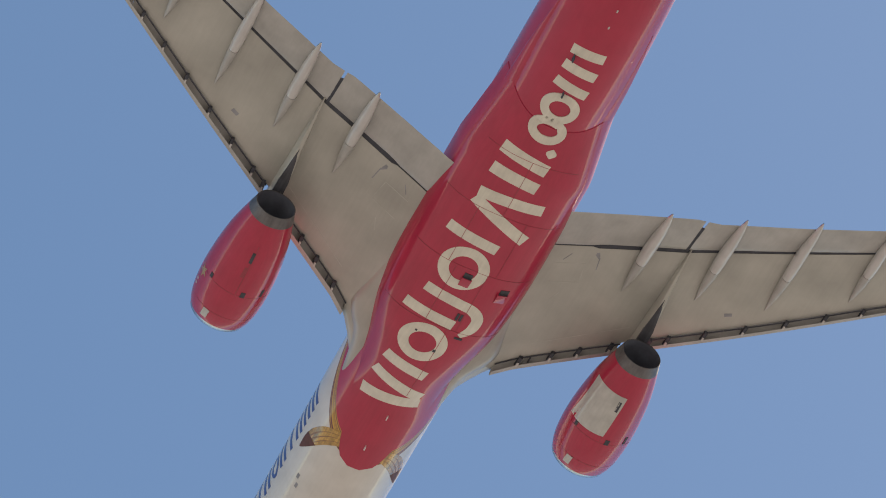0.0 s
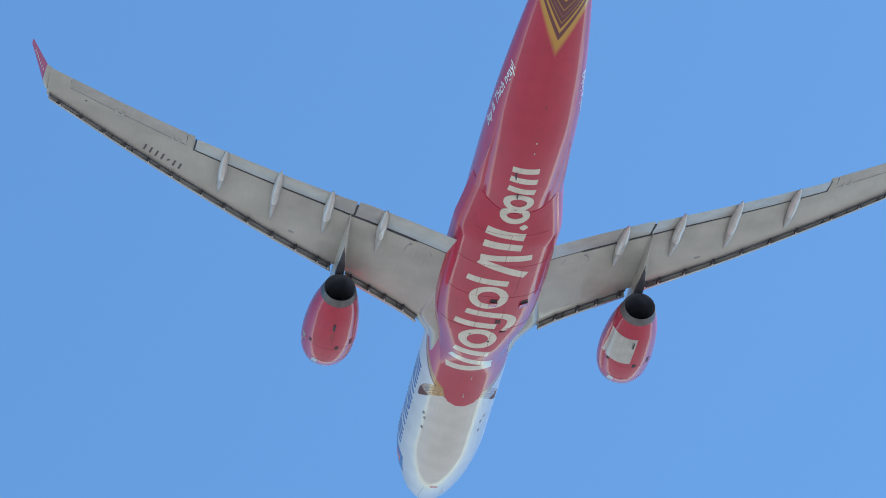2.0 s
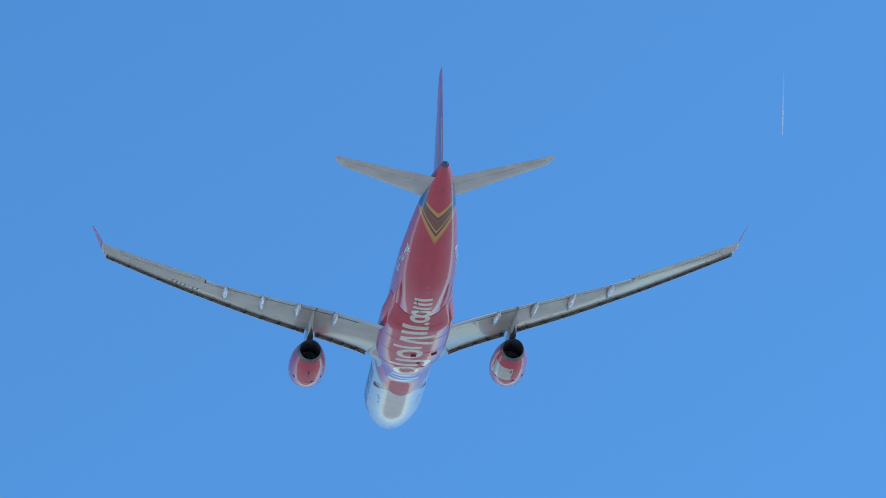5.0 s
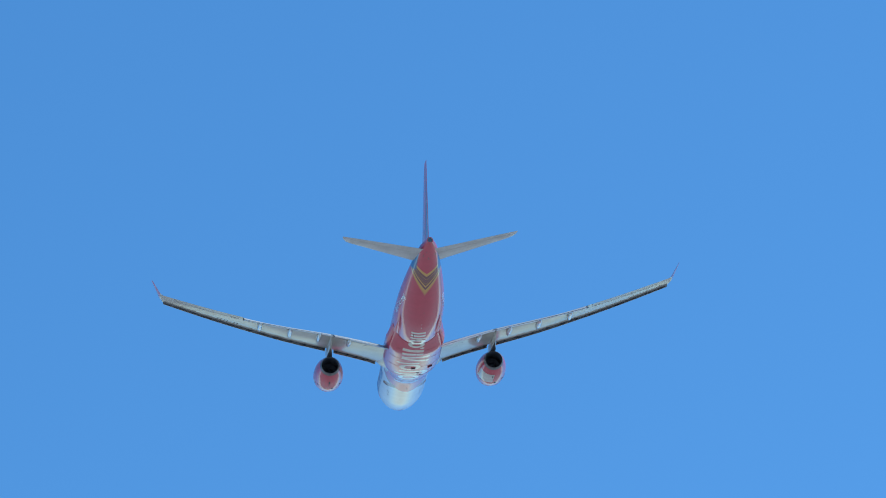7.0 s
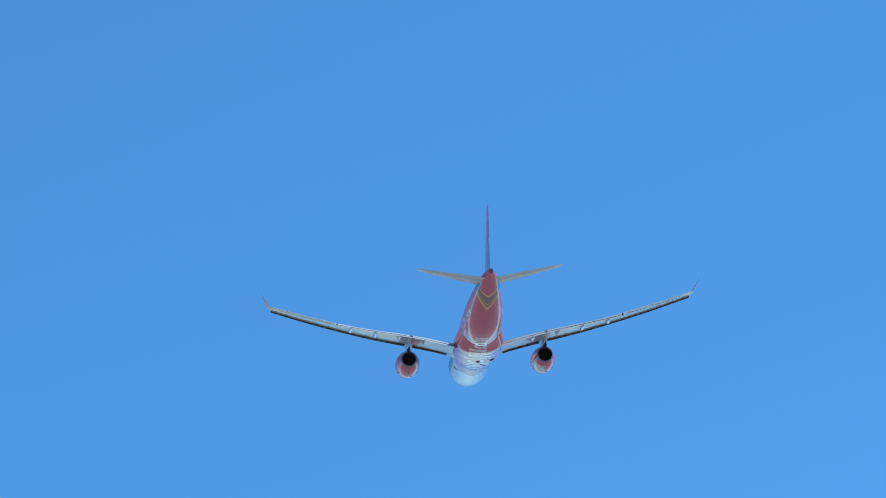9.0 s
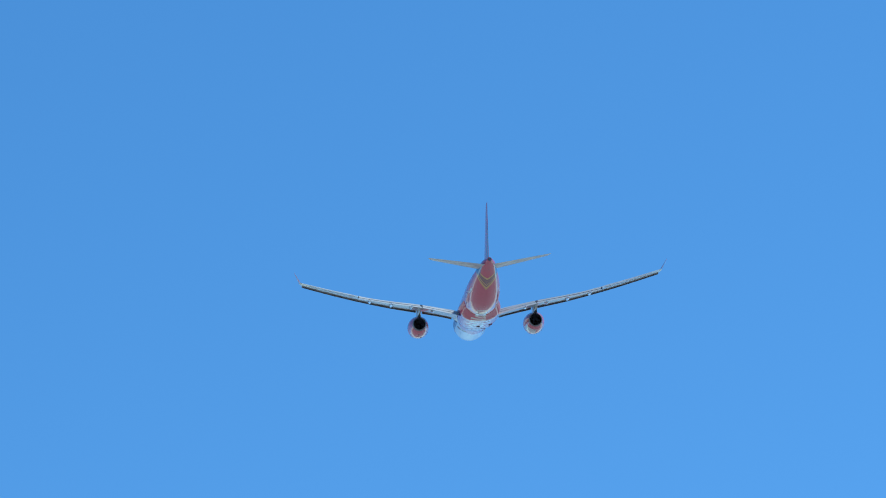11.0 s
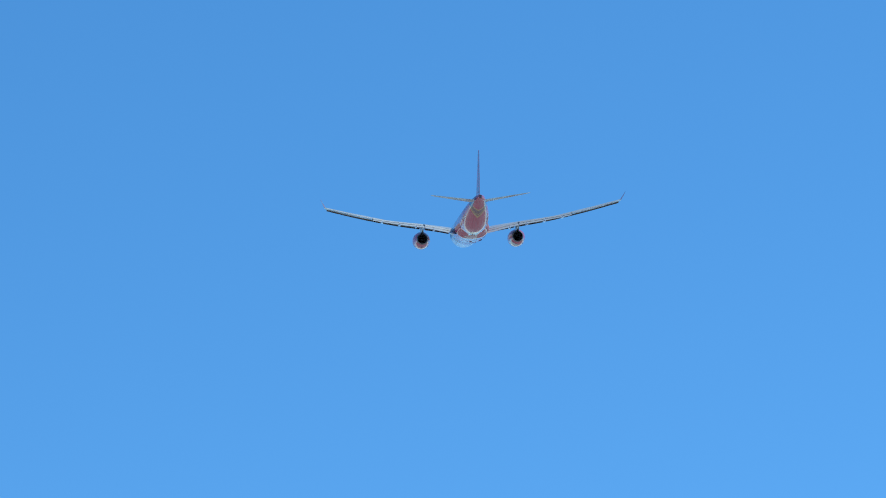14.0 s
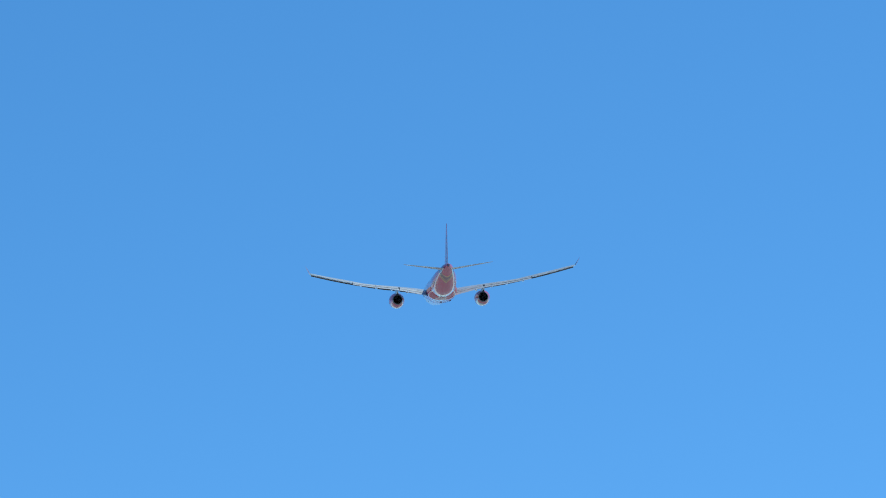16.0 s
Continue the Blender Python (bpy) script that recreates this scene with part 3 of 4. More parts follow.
def flaps(side, w):
    for a, b in ((3.05, 9.28), (9.42, 19.74)):
        rings = []
        for x in np.linspace(a, b, 17):
            x = float(x)
            yl = flap_lead(x)
            yb, zb = wing_point(x, chord_part(x, yl + 0.2), False)
            rings.append(flap_ring(side, x, yl, zb + 0.01, yl - lerp(TE, x) + lerp([(3, 1.08), (9, 0.88), (10, 0.55), (14, 0.42), (20, 0.35)], x), radians(13), lerp([(3, 0.34), (20, 0.18)], x)))
        part("flap", loft(rings), M_FLAP, w, "lowered grey trailing-edge flap")
    # spoiler panels carry the upper skin on to the flaps
    for a, b in ((3.2, 9.2), (9.6, 14.6), (14.65, 19.7)):
        rings = []
        for x in np.linspace(a, b, 5):
            x = float(x)
            yl = lerp(FLAP_LE, x)
            u = chord_part(x, yl) - 0.013
            ya, za = wing_point(x, u, True)
            yb, zb = yl - 0.16, wing_point(x, chord_part(x, yl + 0.04), False)[1] + 0.01
            long = 0.42 * (yl - lerp(TE, x)) + 0.1
            ze = zb - (long - 0.16) * math.sin(radians(13)) + lerp([(3, 0.34), (20, 0.18)], x) * 0.31
            rings.append([(side * x, ya + 0.02, za), (side * x, yl - long, max(ze, zb - 0.2) + 0.035), (side * x, yl - long, max(ze, zb - 0.2) + 0.015), (side * x, ya + 0.02, za - 0.05)])
        part("spoiler", loft(rings), M_FLAP, w, "grey spoiler panel over the flap")
    rings = []
    for x in np.linspace(20.33, 27.68, 8):
        x = float(x)
        yl = lerp(AIL_LE, x) + 0.03
        u = chord_part(x, yl - 0.05)
        up, lo = wing_point(x, u, True), wing_point(x, u, False)
        rings.append([(side * x, yl, up[1]), (side * x, yl, lo[1]), (side * x, lerp(TE, x), smooth(ZT, x) - 0.006), (side * x, lerp(TE, x), smooth(ZT, x) + 0.006)])
    part("aileron", loft(rings), M_FLAP, w, "grey aileron")
    # dark sheet painting the shade seen through the flap gap
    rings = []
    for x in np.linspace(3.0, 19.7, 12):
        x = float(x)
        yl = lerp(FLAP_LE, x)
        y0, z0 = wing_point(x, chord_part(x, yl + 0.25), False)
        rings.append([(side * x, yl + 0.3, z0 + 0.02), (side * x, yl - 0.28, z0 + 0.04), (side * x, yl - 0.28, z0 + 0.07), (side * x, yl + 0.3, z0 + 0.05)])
    # dark bar painted as the shade in the slot between the flaps
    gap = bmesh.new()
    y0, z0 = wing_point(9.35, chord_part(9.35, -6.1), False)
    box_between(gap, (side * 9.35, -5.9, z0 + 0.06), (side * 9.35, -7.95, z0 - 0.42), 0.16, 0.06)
    # dark bars painted as the shade at flap and aileron ends
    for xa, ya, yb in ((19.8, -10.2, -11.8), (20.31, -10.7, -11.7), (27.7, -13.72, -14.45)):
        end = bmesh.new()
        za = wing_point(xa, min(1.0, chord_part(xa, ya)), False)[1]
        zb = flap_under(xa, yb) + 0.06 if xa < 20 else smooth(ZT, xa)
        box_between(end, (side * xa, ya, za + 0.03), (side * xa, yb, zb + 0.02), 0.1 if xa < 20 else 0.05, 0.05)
        part("control_end_shade", end, M_GAP, w, "dark bar painting the shade in a flap or aileron end gap")
    part("flap_slot_shade", gap, M_GAP, w, "dark bar painting the shade in the slot between flaps")
    part("flap_gap_shade", loft(rings), M_GAP, w, "dark sheet painting the shade in the flap gap")


def winglet(side, w):
    rings = []
    for i in range(15):
        s = i / 14
        x = 28.98 + 1.17 * smooth([(0, 0), (0.1, 0.17), (0.3, 0.36), (1, 1)], s)
        z = 3.2 + 1.72 * smooth([(0, 0), (0.1, 0.05), (0.3, 0.25), (1, 1)], s)
        front, back = -12.75 - 2.25 * s ** 0.9, -15.25 - 0.4 * s
        t = 0.2 * (1 - s) + 0.05
        ring = []
        for u in (0, 0.06, 0.2, 0.45, 0.75, 1.0):
            ring.append((side * (x - t * foil(u) * 1.3), front + (back - front) * u, z + t * 0.4 * foil(u)))
        for u in (0.75, 0.45, 0.2, 0.06):
            ring.append((side * (x + t * foil(u) * 1.3), front + (back - front) * u, z - t * 0.4 * foil(u)))
        rings.append(ring)
    part("wing_tip", loft(rings[:3]), M_WING, w, "grey wing tip curving up")
    tip = part("winglet", loft(rings[2:]), M_RED, w, "upturned red winglet")
    # small pale name on its outer face, as plain bars
    skin = skin_of(tip)
    for k in range(7):
        s = 0.25 + 0.085 * k
        x = 28.98 + 1.17 * smooth([(0, 0), (0.1, 0.17), (0.3, 0.36), (1, 1)], s)
        y, z = -14.25 - 1.1 * s, 3.2 + 1.72 * smooth([(0, 0), (0.1, 0.05), (0.3, 0.25), (1, 1)], s)
        d = 0.03
        laid("winglet_marking", ((side * x, y + 0.15, z - d), (side * x, y - 0.12, z - d), (side * x, y - 0.15, z + d), (side * x, y + 0.12, z + d)), skin, (-side, 0, 0.6), M_CREAM, tip, lift=0.01, cell=0.2, label="small pale marking bar")


FAIR = [(7.57, -8.4, -2.7), (11.03, -9.32, -3.5), (14.4, -10.55, -4.25), (17.89, -11.52, -6.2)]


def fairings(side, w):
    """Canoe-shaped flap track fairings; the rear cone hinges down with the flap."""
    for x, tip, front in FAIR:
        size = lerp([(7, 1.0), (18, 0.86)], x)
        nose, tail, cone = [], [], []
        for i in range(25):
            u = i / 24
            y = front + (tip - front) * u
            zt = wing_point(x, min(1.0, chord_part(x, y)), False)[1]
            if y < lerp(FLAP_LE, x):
                zt = min(zt, flap_under(x, y))
            full = max(0.02, math.sin(math.pi * min(1, u / 1.01) ** 1.15))
            r, d = size * 0.31 * full ** 0.62, size * 0.50 * full ** 0.66
            cz = zt - d * (0.55 if u < 0.62 else 0.55 - 0.3 * (u - 0.62) / 0.38)
            ring = ellipse(side * x, y, cz, r, d * 0.75, 16)
            if i <= 9:
                nose.append(ring)
            if 9 <= i <= 23:
                tail.append(ring if i > 9 else ellipse(side * x, y - 0.02, cz, r * 0.97, d * 0.73, 16))
            if i >= 23:
                cone.append(ring)
        f = part("flap_track_fairing", loft(nose), M_FLAP, w, "pale grey canoe fairing")
        part("fairing_tail", loft(tail), M_FAIRING, f, "hinged pale grey rear cone")
        part("fairing_tip", loft(cone), M_METAL, f, "bare metal tip of the canoe fairing")


# ---- engines ----
NAC = [(-1.0, 1.0), (-0.45, 1.145), (0.2, 1.32), (1.2, 1.53), (2.6, 1.69), (3.8, 1.745), (4.9, 1.7), (5.6, 1.59), (5.95, 1.47)]


def turned(profile, x, z, n=48, tilt=0.0):
    rings = []
    for y, r in profile:
        rings.append(ellipse(x, y, z + (y + 1.0) * tilt, r, r, n))
    return rings


def engine(side):
    x, z, tilt = side * PYLON, -2.2, 0.0
    e = new("engine")
    e.parent = airliner
    tagged(e, "red-cowled turbofan engine" + (" with a bare grey patch" if side > 0 else ""))
    ys = [5.95 - 6.4 * i / 24 for i in range(25)]
    outer = [(y, smooth(NAC, y)) for y in ys]
    inner = [(-0.45, 1.0), (1.0, 1.15), (3.0, 1.22), (5.95, 1.24)]
    cowl = part("cowl", loft(turned(outer + inner + [outer[0]], x, z), caps=False), M_RED, e, "glossy red engine cowl")
    lip = [(5.95, 1.47), (6.12, 1.42), (6.22, 1.33), (6.18, 1.27), (5.95, 1.235), (5.95, 1.47)]
    part("inlet_lip", loft(turned(lip, x, z), caps=False), M_METAL, e, "polished metal inlet lip")
    ring = [(-0.45, 1.145), (-0.7, 1.075), (-1.0, 1.0), (-1.0, 0.965), (-0.7, 1.02), (-0.45, 1.06), (-0.45, 1.145)]
    part("exhaust_ring", loft(turned(ring, x, z), caps=False), M_NOZZLE, e, "heat-stained metal nozzle ring")
    duct = [(-0.97, 0.964), (-0.2, 0.99), (2.5, 1.0), (2.5, 0.1), (2.55, 0.1), (2.55, 1.04), (-0.45, 1.05), (-0.97, 0.964)]
    part("exhaust_duct", loft(turned(duct, x, z), caps=False), M_DARK, e, "sooty dark exhaust duct")
    plug = [(2.5, 0.5), (2.2, 0.46), (1.9, 0.36), (1.6, 0.2), (1.4, 0.06), (1.38, 0.01)]
    part("exhaust_plug", loft(turned(plug, x, z)), M_DARK, e, "dark exhaust cone")
    fan = [(3.6, 1.23), (3.5, 1.23), (3.5, 0.02), (3.6, 0.02)]
    part("fan_disc", loft(turned(fan, x, z)), M_DARK, e, "dark fan disc")
    spin = [(3.6, 0.42), (3.9, 0.34), (4.2, 0.18), (4.35, 0.02)]
    part("spinner", loft(turned(spin, x, z)), M_DARK, e, "dark fan spinner")
    # pylon
    rings = []
    for y, zb, zt, hw in ((4.4, -0.72, -0.55, 0.05), (3.4, -0.7, -0.2, 0.26), (1.8, -0.85, 0.1, 0.33), (0.6, -1.1, 0.12, 0.32), (-0.6, -1.1, 0.1, 0.29), (-1.6, -1.1, 0.1, 0.26), (-2.8, -0.85, 0.1, 0.2), (-4.2, -0.58, 0.1, 0.15), (-5.6, -0.34, 0.05, 0.07), (-6.3, -0.2, 0.0, 0.03)):
        rings.append([(x - hw, y, zt), (x - hw * 0.95, y, zb + 0.12), (x - hw * 0.5, y, zb), (x + hw * 0.5, y, zb), (x + hw * 0.95, y, zb + 0.12), (x + hw, y, zt)])
    part("pylon", loft(rings), M_WING, e, "grey engine pylon")
    rings = []
    for y, zb, zt, hw in ((-0.3, -1.08, -0.9, 0.25), (-0.7, -1.12, -0.92, 0.275), (-1.6, -1.14, -0.92, 0.25), (-2.3, -1.03, -0.83, 0.16), (-3.4, -0.75, -0.6, 0.03)):
        rings.append([(x - hw, y, zt), (x - hw, y, zb + 0.05), (x, y, zb), (x + hw, y, zb + 0.05), (x + hw, y, zt)])
    part("pylon_heat_shield", loft(rings), M_SHIELD, e, "dark stained heat shield under the pylon")
    skin = skin_of(cowl)
    if side > 0:
        laid("bare_panel", ((x - 1.64, 3.3, -4), (x + 0.02, 3.15, -4), (x + 0.16, 0.75, -4), (x - 1.38, 0.75, -4)), skin, (0, 0, 1), M_BARE, e, label="unpainted grey cowl panel")
    for dx, y, wx, wy in ((0.02, 1.45, 0.15, 0.42), (0.46, 3.5, 0.22, 0.22), (-1.24, 3.45, 0.12, 0.18), (1.27, 3.35, 0.12, 0.32)):
        laid("cowl_vent", ((x + dx - wx, y - wy, -4), (x + dx, y - wy, -4), (x + dx, y + wy * 0.4, -4), (x + dx - wx, y + wy * 0.4, -4)), skin, (0, 0, 1), M_GAP, e, label="dark drain or vent on the cowl")
    laid("data_plate", ((x - 0.95, 5.15, -4), (x - 0.65, 5.15, -4), (x - 0.65, 5.7, -4), (x - 0.95, 5.7, -4)), skin, (0, 0, 1), M_BARE, e, label="bare metal plate")
    for y in (3.55, 5.1):
        laid("cowl_joint", ((x - 1.75, y, -4), (x + 1.75, y, -4), (x + 1.75, y + 0.035, -4), (x - 1.75, y + 0.035, -4)), skin, (0, 0, 1), M_REDLINE, e, lift=0.008, cell=0.12, label="joint between cowl sections")
    laid("cowl_joint", ((x - 0.02, 0.65, -4), (x + 0.02, 0.65, -4), (x + 0.02, 3.5, -4), (x - 0.02, 3.5, -4)), skin, (0, 0, 1), M_REDLINE, e, lift=0.008, label="keel joint of the cowl doors")
    if side < 0:
        bm = bmesh.new()
        way = Vector((0.75, 0, 0.66))
        hub = Vector((x - 1.62, 3.75, -2.75))
        across = Vector((-0.66, 0, 0.75))
        tips = []
        for k in range(10):
            r, turn = (0.36, 0.15)[k % 2], math.pi * k / 5
            tips.append(bm.verts.new(drop(hub + Vector((0, 1, 0)) * r * math.cos(turn) + across * r * math.sin(turn), skin, way, 0.012)))
        hub = bm.verts.new(drop(hub, skin, way, 0.012))
        for k in range(10):
            bm.faces.new((hub, tips[k], tips[(k + 1) % 10]))
        thicken(bm, way * 0.02)
        part("star_mark", bm, M_GOLD, e, "small gold star mark on the cowl")
        for k, (dy, r) in enumerate(((0.62, 0.1), (0.9, 0.08))):
            laid("star_trail", ((x - 3, 3.75 + dy, -2.8), (x - 3, 3.75 + dy + r, -2.8), (x - 3, 3.75 + dy + r, -2.62), (x - 3, 3.75 + dy, -2.62)), skin, (1, 0, 0.1), M_CREAM, e, lift=0.012, cell=0.1, label="small pale mark trailing the star")
    # a shallow smoke stain behind the cowl vents
    laid("cowl_stain", ((x - 0.16, 1.9, -4), (x - 0.04, 1.9, -4), (x - 0.02, 2.5, -4), (x - 0.2, 2.5, -4)), skin, (0, 0, 1), M_REDLINE, e, lift=0.006, cell=0.15, label="dull stain on the cowl")
    return e


# ---- tail ----
def tailplane(side):
    h = new("tailplane")
    h.parent = airliner
    tagged(h, "swept grey tailplane half with rounded tip")
    le = [(0.5, -29.35), (1.45, -30.0), (8.7, -35.35), (9.25, -36.0), (9.55, -36.9), (9.66, -37.85)]
    te = [(0.5, -34.9), (9.66, -37.95)]
    rings, ele = [], []
    for x in (0.5, 1.45, 3, 5, 7, 8.2, 8.7, 8.95, 8.97, 9.25, 9.42, 9.55, 9.63):
        yl, yt = lerp(le, x), lerp(te, x)
        z = 2.2 + 0.99 * (x / 9.6)
        t = 0.62 * (1 - x / 9.66) + 0.16 if x < 8.8 else 0.18 * max(0.25, (yl - yt) / 2.1)
        cut = 0.68 if x < 8.96 else 1.0
        ring = []
        us = [0, 0.02, 0.08, 0.2, 0.4, 0.6, 0.8, 1.0]
        for u in us:
            ring.append((side * x, yl + (yt - yl) * u * cut, z + t * 0.45 * foil(u * cut)))
        for u in us[::-1]:
            ring.append((side * x, yl + (yt - yl) * u * cut, z - t * 0.55 * foil(u * cut)))
        rings.append(ring)
        if x < 8.96:
            ya, th = yl + (yt - yl) * 0.69, t * foil(0.69)
            ele.append([(side * x, ya, z + th * 0.43), (side * x, ya, z - th * 0.53), (side * x, yt, z - 0.012), (side * x, yt, z + 0.012)])
    part("stabilizer", loft(rings), M_TAIL, h, "grey fixed stabilizer skin")
    part("elevator", loft(ele), M_TAIL, h, "grey elevator")
    bm = bmesh.new()
    pts = [(x, lerp(le, x) + (lerp(te, x) - lerp(le, x)) * 0.685, 2.2 + 0.99 * (x / 9.6) - (0.62 * (1 - x / 9.66) + 0.16) * 0.54 * foil(0.685) - 0.003) for x in (1.3, 5.0, 8.8)]
    for (xa, ya, za), (xb, yb, zb) in zip(pts, pts[1:]):
        box_between(bm, (side * xa, ya, za), (side * xb, yb, zb), 0.07, 0.02)
    part("elevator_joint", bm, M_LINE, h, "dark hinge joint")
    return h


def fin():
    f = new("tail_fin")
    f.parent = airliner
    tagged(f, "tall red tail fin with rudder")
    a, b = [], []
    for i in range(11):
        s = i / 10
        z = 2.9 + (11.75 - 2.9) * s
        yl = -24.6 - 10.0 * s if s < 0.94 else -24.6 - 10.0 * s - (s - 0.94) * 8
        yt = -34.9 - 2.55 * s
        t = 0.95 * (1 - s) + 0.36 * s
        us = [0, 0.02, 0.08, 0.2, 0.4, 0.6, 0.8, 1.0]
        ring = [(t * 0.5 * foil(u * 0.7), yl + (yt - yl) * u * 0.7, z) for u in us] + [(-t * 0.5 * foil(u * 0.7), yl + (yt - yl) * u * 0.7, z) for u in us[::-1]]
        a.append(ring)
        y7, th = yl + (yt - yl) * 0.71, t * 0.48 * foil(0.71)
        b.append([(th, y7, z), (-th, y7, z), (-0.015, yt, z), (0.015, yt, z)])
    part("fin_box", loft(a), M_RED, f, "glossy red fin skin")
    rudder = part("rudder", loft(b), M_RED, f, "red rudder")
    skin = skin_of(rudder)
    for side in (-1, 1):
        for lo, hi, za, zb, mat, what in ((0.79, 0.88, 3.4, 9.6, M_SLATE, "slate blue band on the rudder"), (0.905, 0.955, 3.4, 7.6, M_FAIRING, "pale grey band on the rudder")):
            c = []
            for z, u in ((za, lo), (za, hi), (zb, hi), (zb, lo)):
                t = (z - 2.9) / 8.85
                yl, yt = -24.6 - 10.0 * t, -34.9 - 2.55 * t
                c.append((side * 5, yl + (yt - yl) * u, z))
            laid("rudder_band", c, skin, (-side, 0, 0), mat, rudder, lift=0.012, cell=0.5, label=what)
    return f


def power_unit():
    pr = [(-36.6, 0.29), (-36.92, 0.25), (-36.98, 0.22), (-36.98, 0.19), (-36.9, 0.18), (-36.9, 0.01)]
    part("tail_exhaust", loft([ellipse(0, y, 2.76 + (y + 36.85) * -0.12, r, r, 24) for y, r in pr], caps=False), M_DARK, airliner, "dark auxiliary exhaust at the tail cone")
body = fuselage()
belly = belly_fairing()
for s in (-1, 1):
    fairing_strake(s)
    wing(s)
    engine(s)
    tailplane(s)
fin()
power_unit()
UNDER = skin_of(body, belly)
HULL = skin_of(body)


# ---- markings and fittings on the hull ----
UP = (0, 0, 1)


def belly_bar(x0, y0, x1, y1, wide):
    """One plain cream bar of the big belly marking."""
    path = [(x0 + (x1 - x0) * i / 12, y0 + (y1 - y0) * i / 12, -6) for i in range(13)]
    stroke("belly_marking", path, [wide], UNDER, UP, M_CREAM, airliner, label="cream bar of the large belly marking")


def belly_ring(x, y, rx, ry, wide):
    """One plain cream ring of the big belly marking; rx and ry reach to its outer edge."""
    a, b = rx - wide / 2, ry - wide / 2
    path = [(x + a * math.cos(math.pi * i / 20), y + b * math.sin(math.pi * i / 20), -6) for i in range(40)]
    stroke("belly_marking", path, [wide], UNDER, UP, M_CREAM, airliner, lift=0.055 if -12.8 < y < -10 else 0.012, closed=True, cell=0.1, label="cream ring of the large belly marking")


for bar in ((-1.62, 6.98, 1.26, 6.55, 0.62), (-1.58, 5.4, 1.17, 6.12, 0.6), (-1.52, 4.2, 0.74, 4.58, 0.62), (-2.02, 0.78, 0.62, 1.0, 0.58), (-2.02, -4.25, 0.62, -4.0, 0.58),
            (-1.58, -6.3, 1.56, -4.98, 0.62), (-1.58, -6.72, 1.62, -6.95, 0.6), (-1.62, -8.25, 0.8, -8.05, 0.64), (-1.62, -9.45, 0.82, -9.1, 0.64),
            (-0.98, -13.8, 0.72, -13.56, 0.5), (-1.0, -14.74, 0.68, -14.62, 0.5), (-1.0, -15.62, 0.63, -15.68, 0.5)):
    belly_bar(*bar)
for ring in ((-0.29, 2.58, 1.22, 1.16, 0.54), (-0.36, -2.34, 1.24, 1.26, 0.54), (-0.14, -11.12, 0.92, 0.72, 0.42), (-0.12, -12.45, 0.92, 0.84, 0.42)):
    belly_ring(*ring)
hook = curve_through([(-1.52, -0.55, -6), (0.2, -0.35, -6), (1.05, -0.2, -6), (1.52, 0.25, -6), (1.5, 0.95, -6), (1.12, 1.5, -6)], 24)
stroke("belly_marking", hook, [0.56] * 19 + [0.53, 0.5, 0.45, 0.4, 0.33, 0.26], UNDER, UP, M_CREAM, airliner, label="cream hooked bar of the large belly marking")
disc = [(0.58, -10.3 + 0.52 * i / 8, -6) for i in range(9)]
stroke("belly_marking", disc, [0.52 * max(0.06, math.sin(math.pi * i / 8)) for i in range(9)], UNDER, UP, M_CREAM, airliner, cell=0.1, label="cream dot of the large belly marking")

# slogans on the rear flanks
lettering("slogan", "Bay l\u00e0 Th\u00edch ngay!", (-4, -17.05, -0.85), (0.0, -6.1, -0.1), (0.0, -0.12, 1), 0.62, HULL, (1, 0, 0.45), M_WHITE, airliner, label="white slogan lettering", shear=0.15)
lettering("slogan", "Enjoy Flying!", (4, -22.9, -0.85), (0.0, 4.2, -0.1), (0.0, 0.12, 1), 0.6, HULL, (-1, 0, 0.45), M_WHITE, airliner, label="white slogan lettering", shear=0.15)

# sponsor's name on the nose, as slanted blue bars, and its emblem
for k in range(10):
    y = 19.75 - 1.0 * k
    if k == 4:
        ring = []
        for i in range(28):
            q = 2 * math.pi * i / 28
            ring.append((-5, y - 0.42 + 0.33 * math.cos(q) - 0.24 * math.sin(q) * 0.5, -0.15 + 0.47 * math.sin(q)))
        stroke("nose_marking", ring, [0.2], HULL, (1, 0, 0), M_BLUE, airliner, closed=True, cell=0.1, label="slanted blue marking ring")
        continue
    for off in ((0.28,) if k in (2, 6) else (0.0, 0.5)):
        bar = [(-5, y - off - 0.25 * i / 8, -0.72 + 1.14 * i / 8) for i in range(9)]
        stroke("nose_marking", bar, [0.25], HULL, (1, 0, 0), M_BLUE, airliner, cell=0.1, label="slanted blue marking bar")
laid("emblem", ((-5, 23.05, -1.02), (-5, 21.0, -1.12), (-5, 20.25, 0.3), (-5, 22.7, 1.0)), HULL, (1, 0, 0), M_BLUE, airliner, lift=0.012, cell=0.15, label="dark blue emblem field")
laid("emblem_disc", ((-5, 22.2, -0.75), (-5, 21.5, -0.75), (-5, 21.35, -0.1), (-5, 22.05, -0.1)), HULL, (1, 0, 0), M_ORANGE, airliner, lift=0.03, cell=0.1, label="orange disc of the emblem")

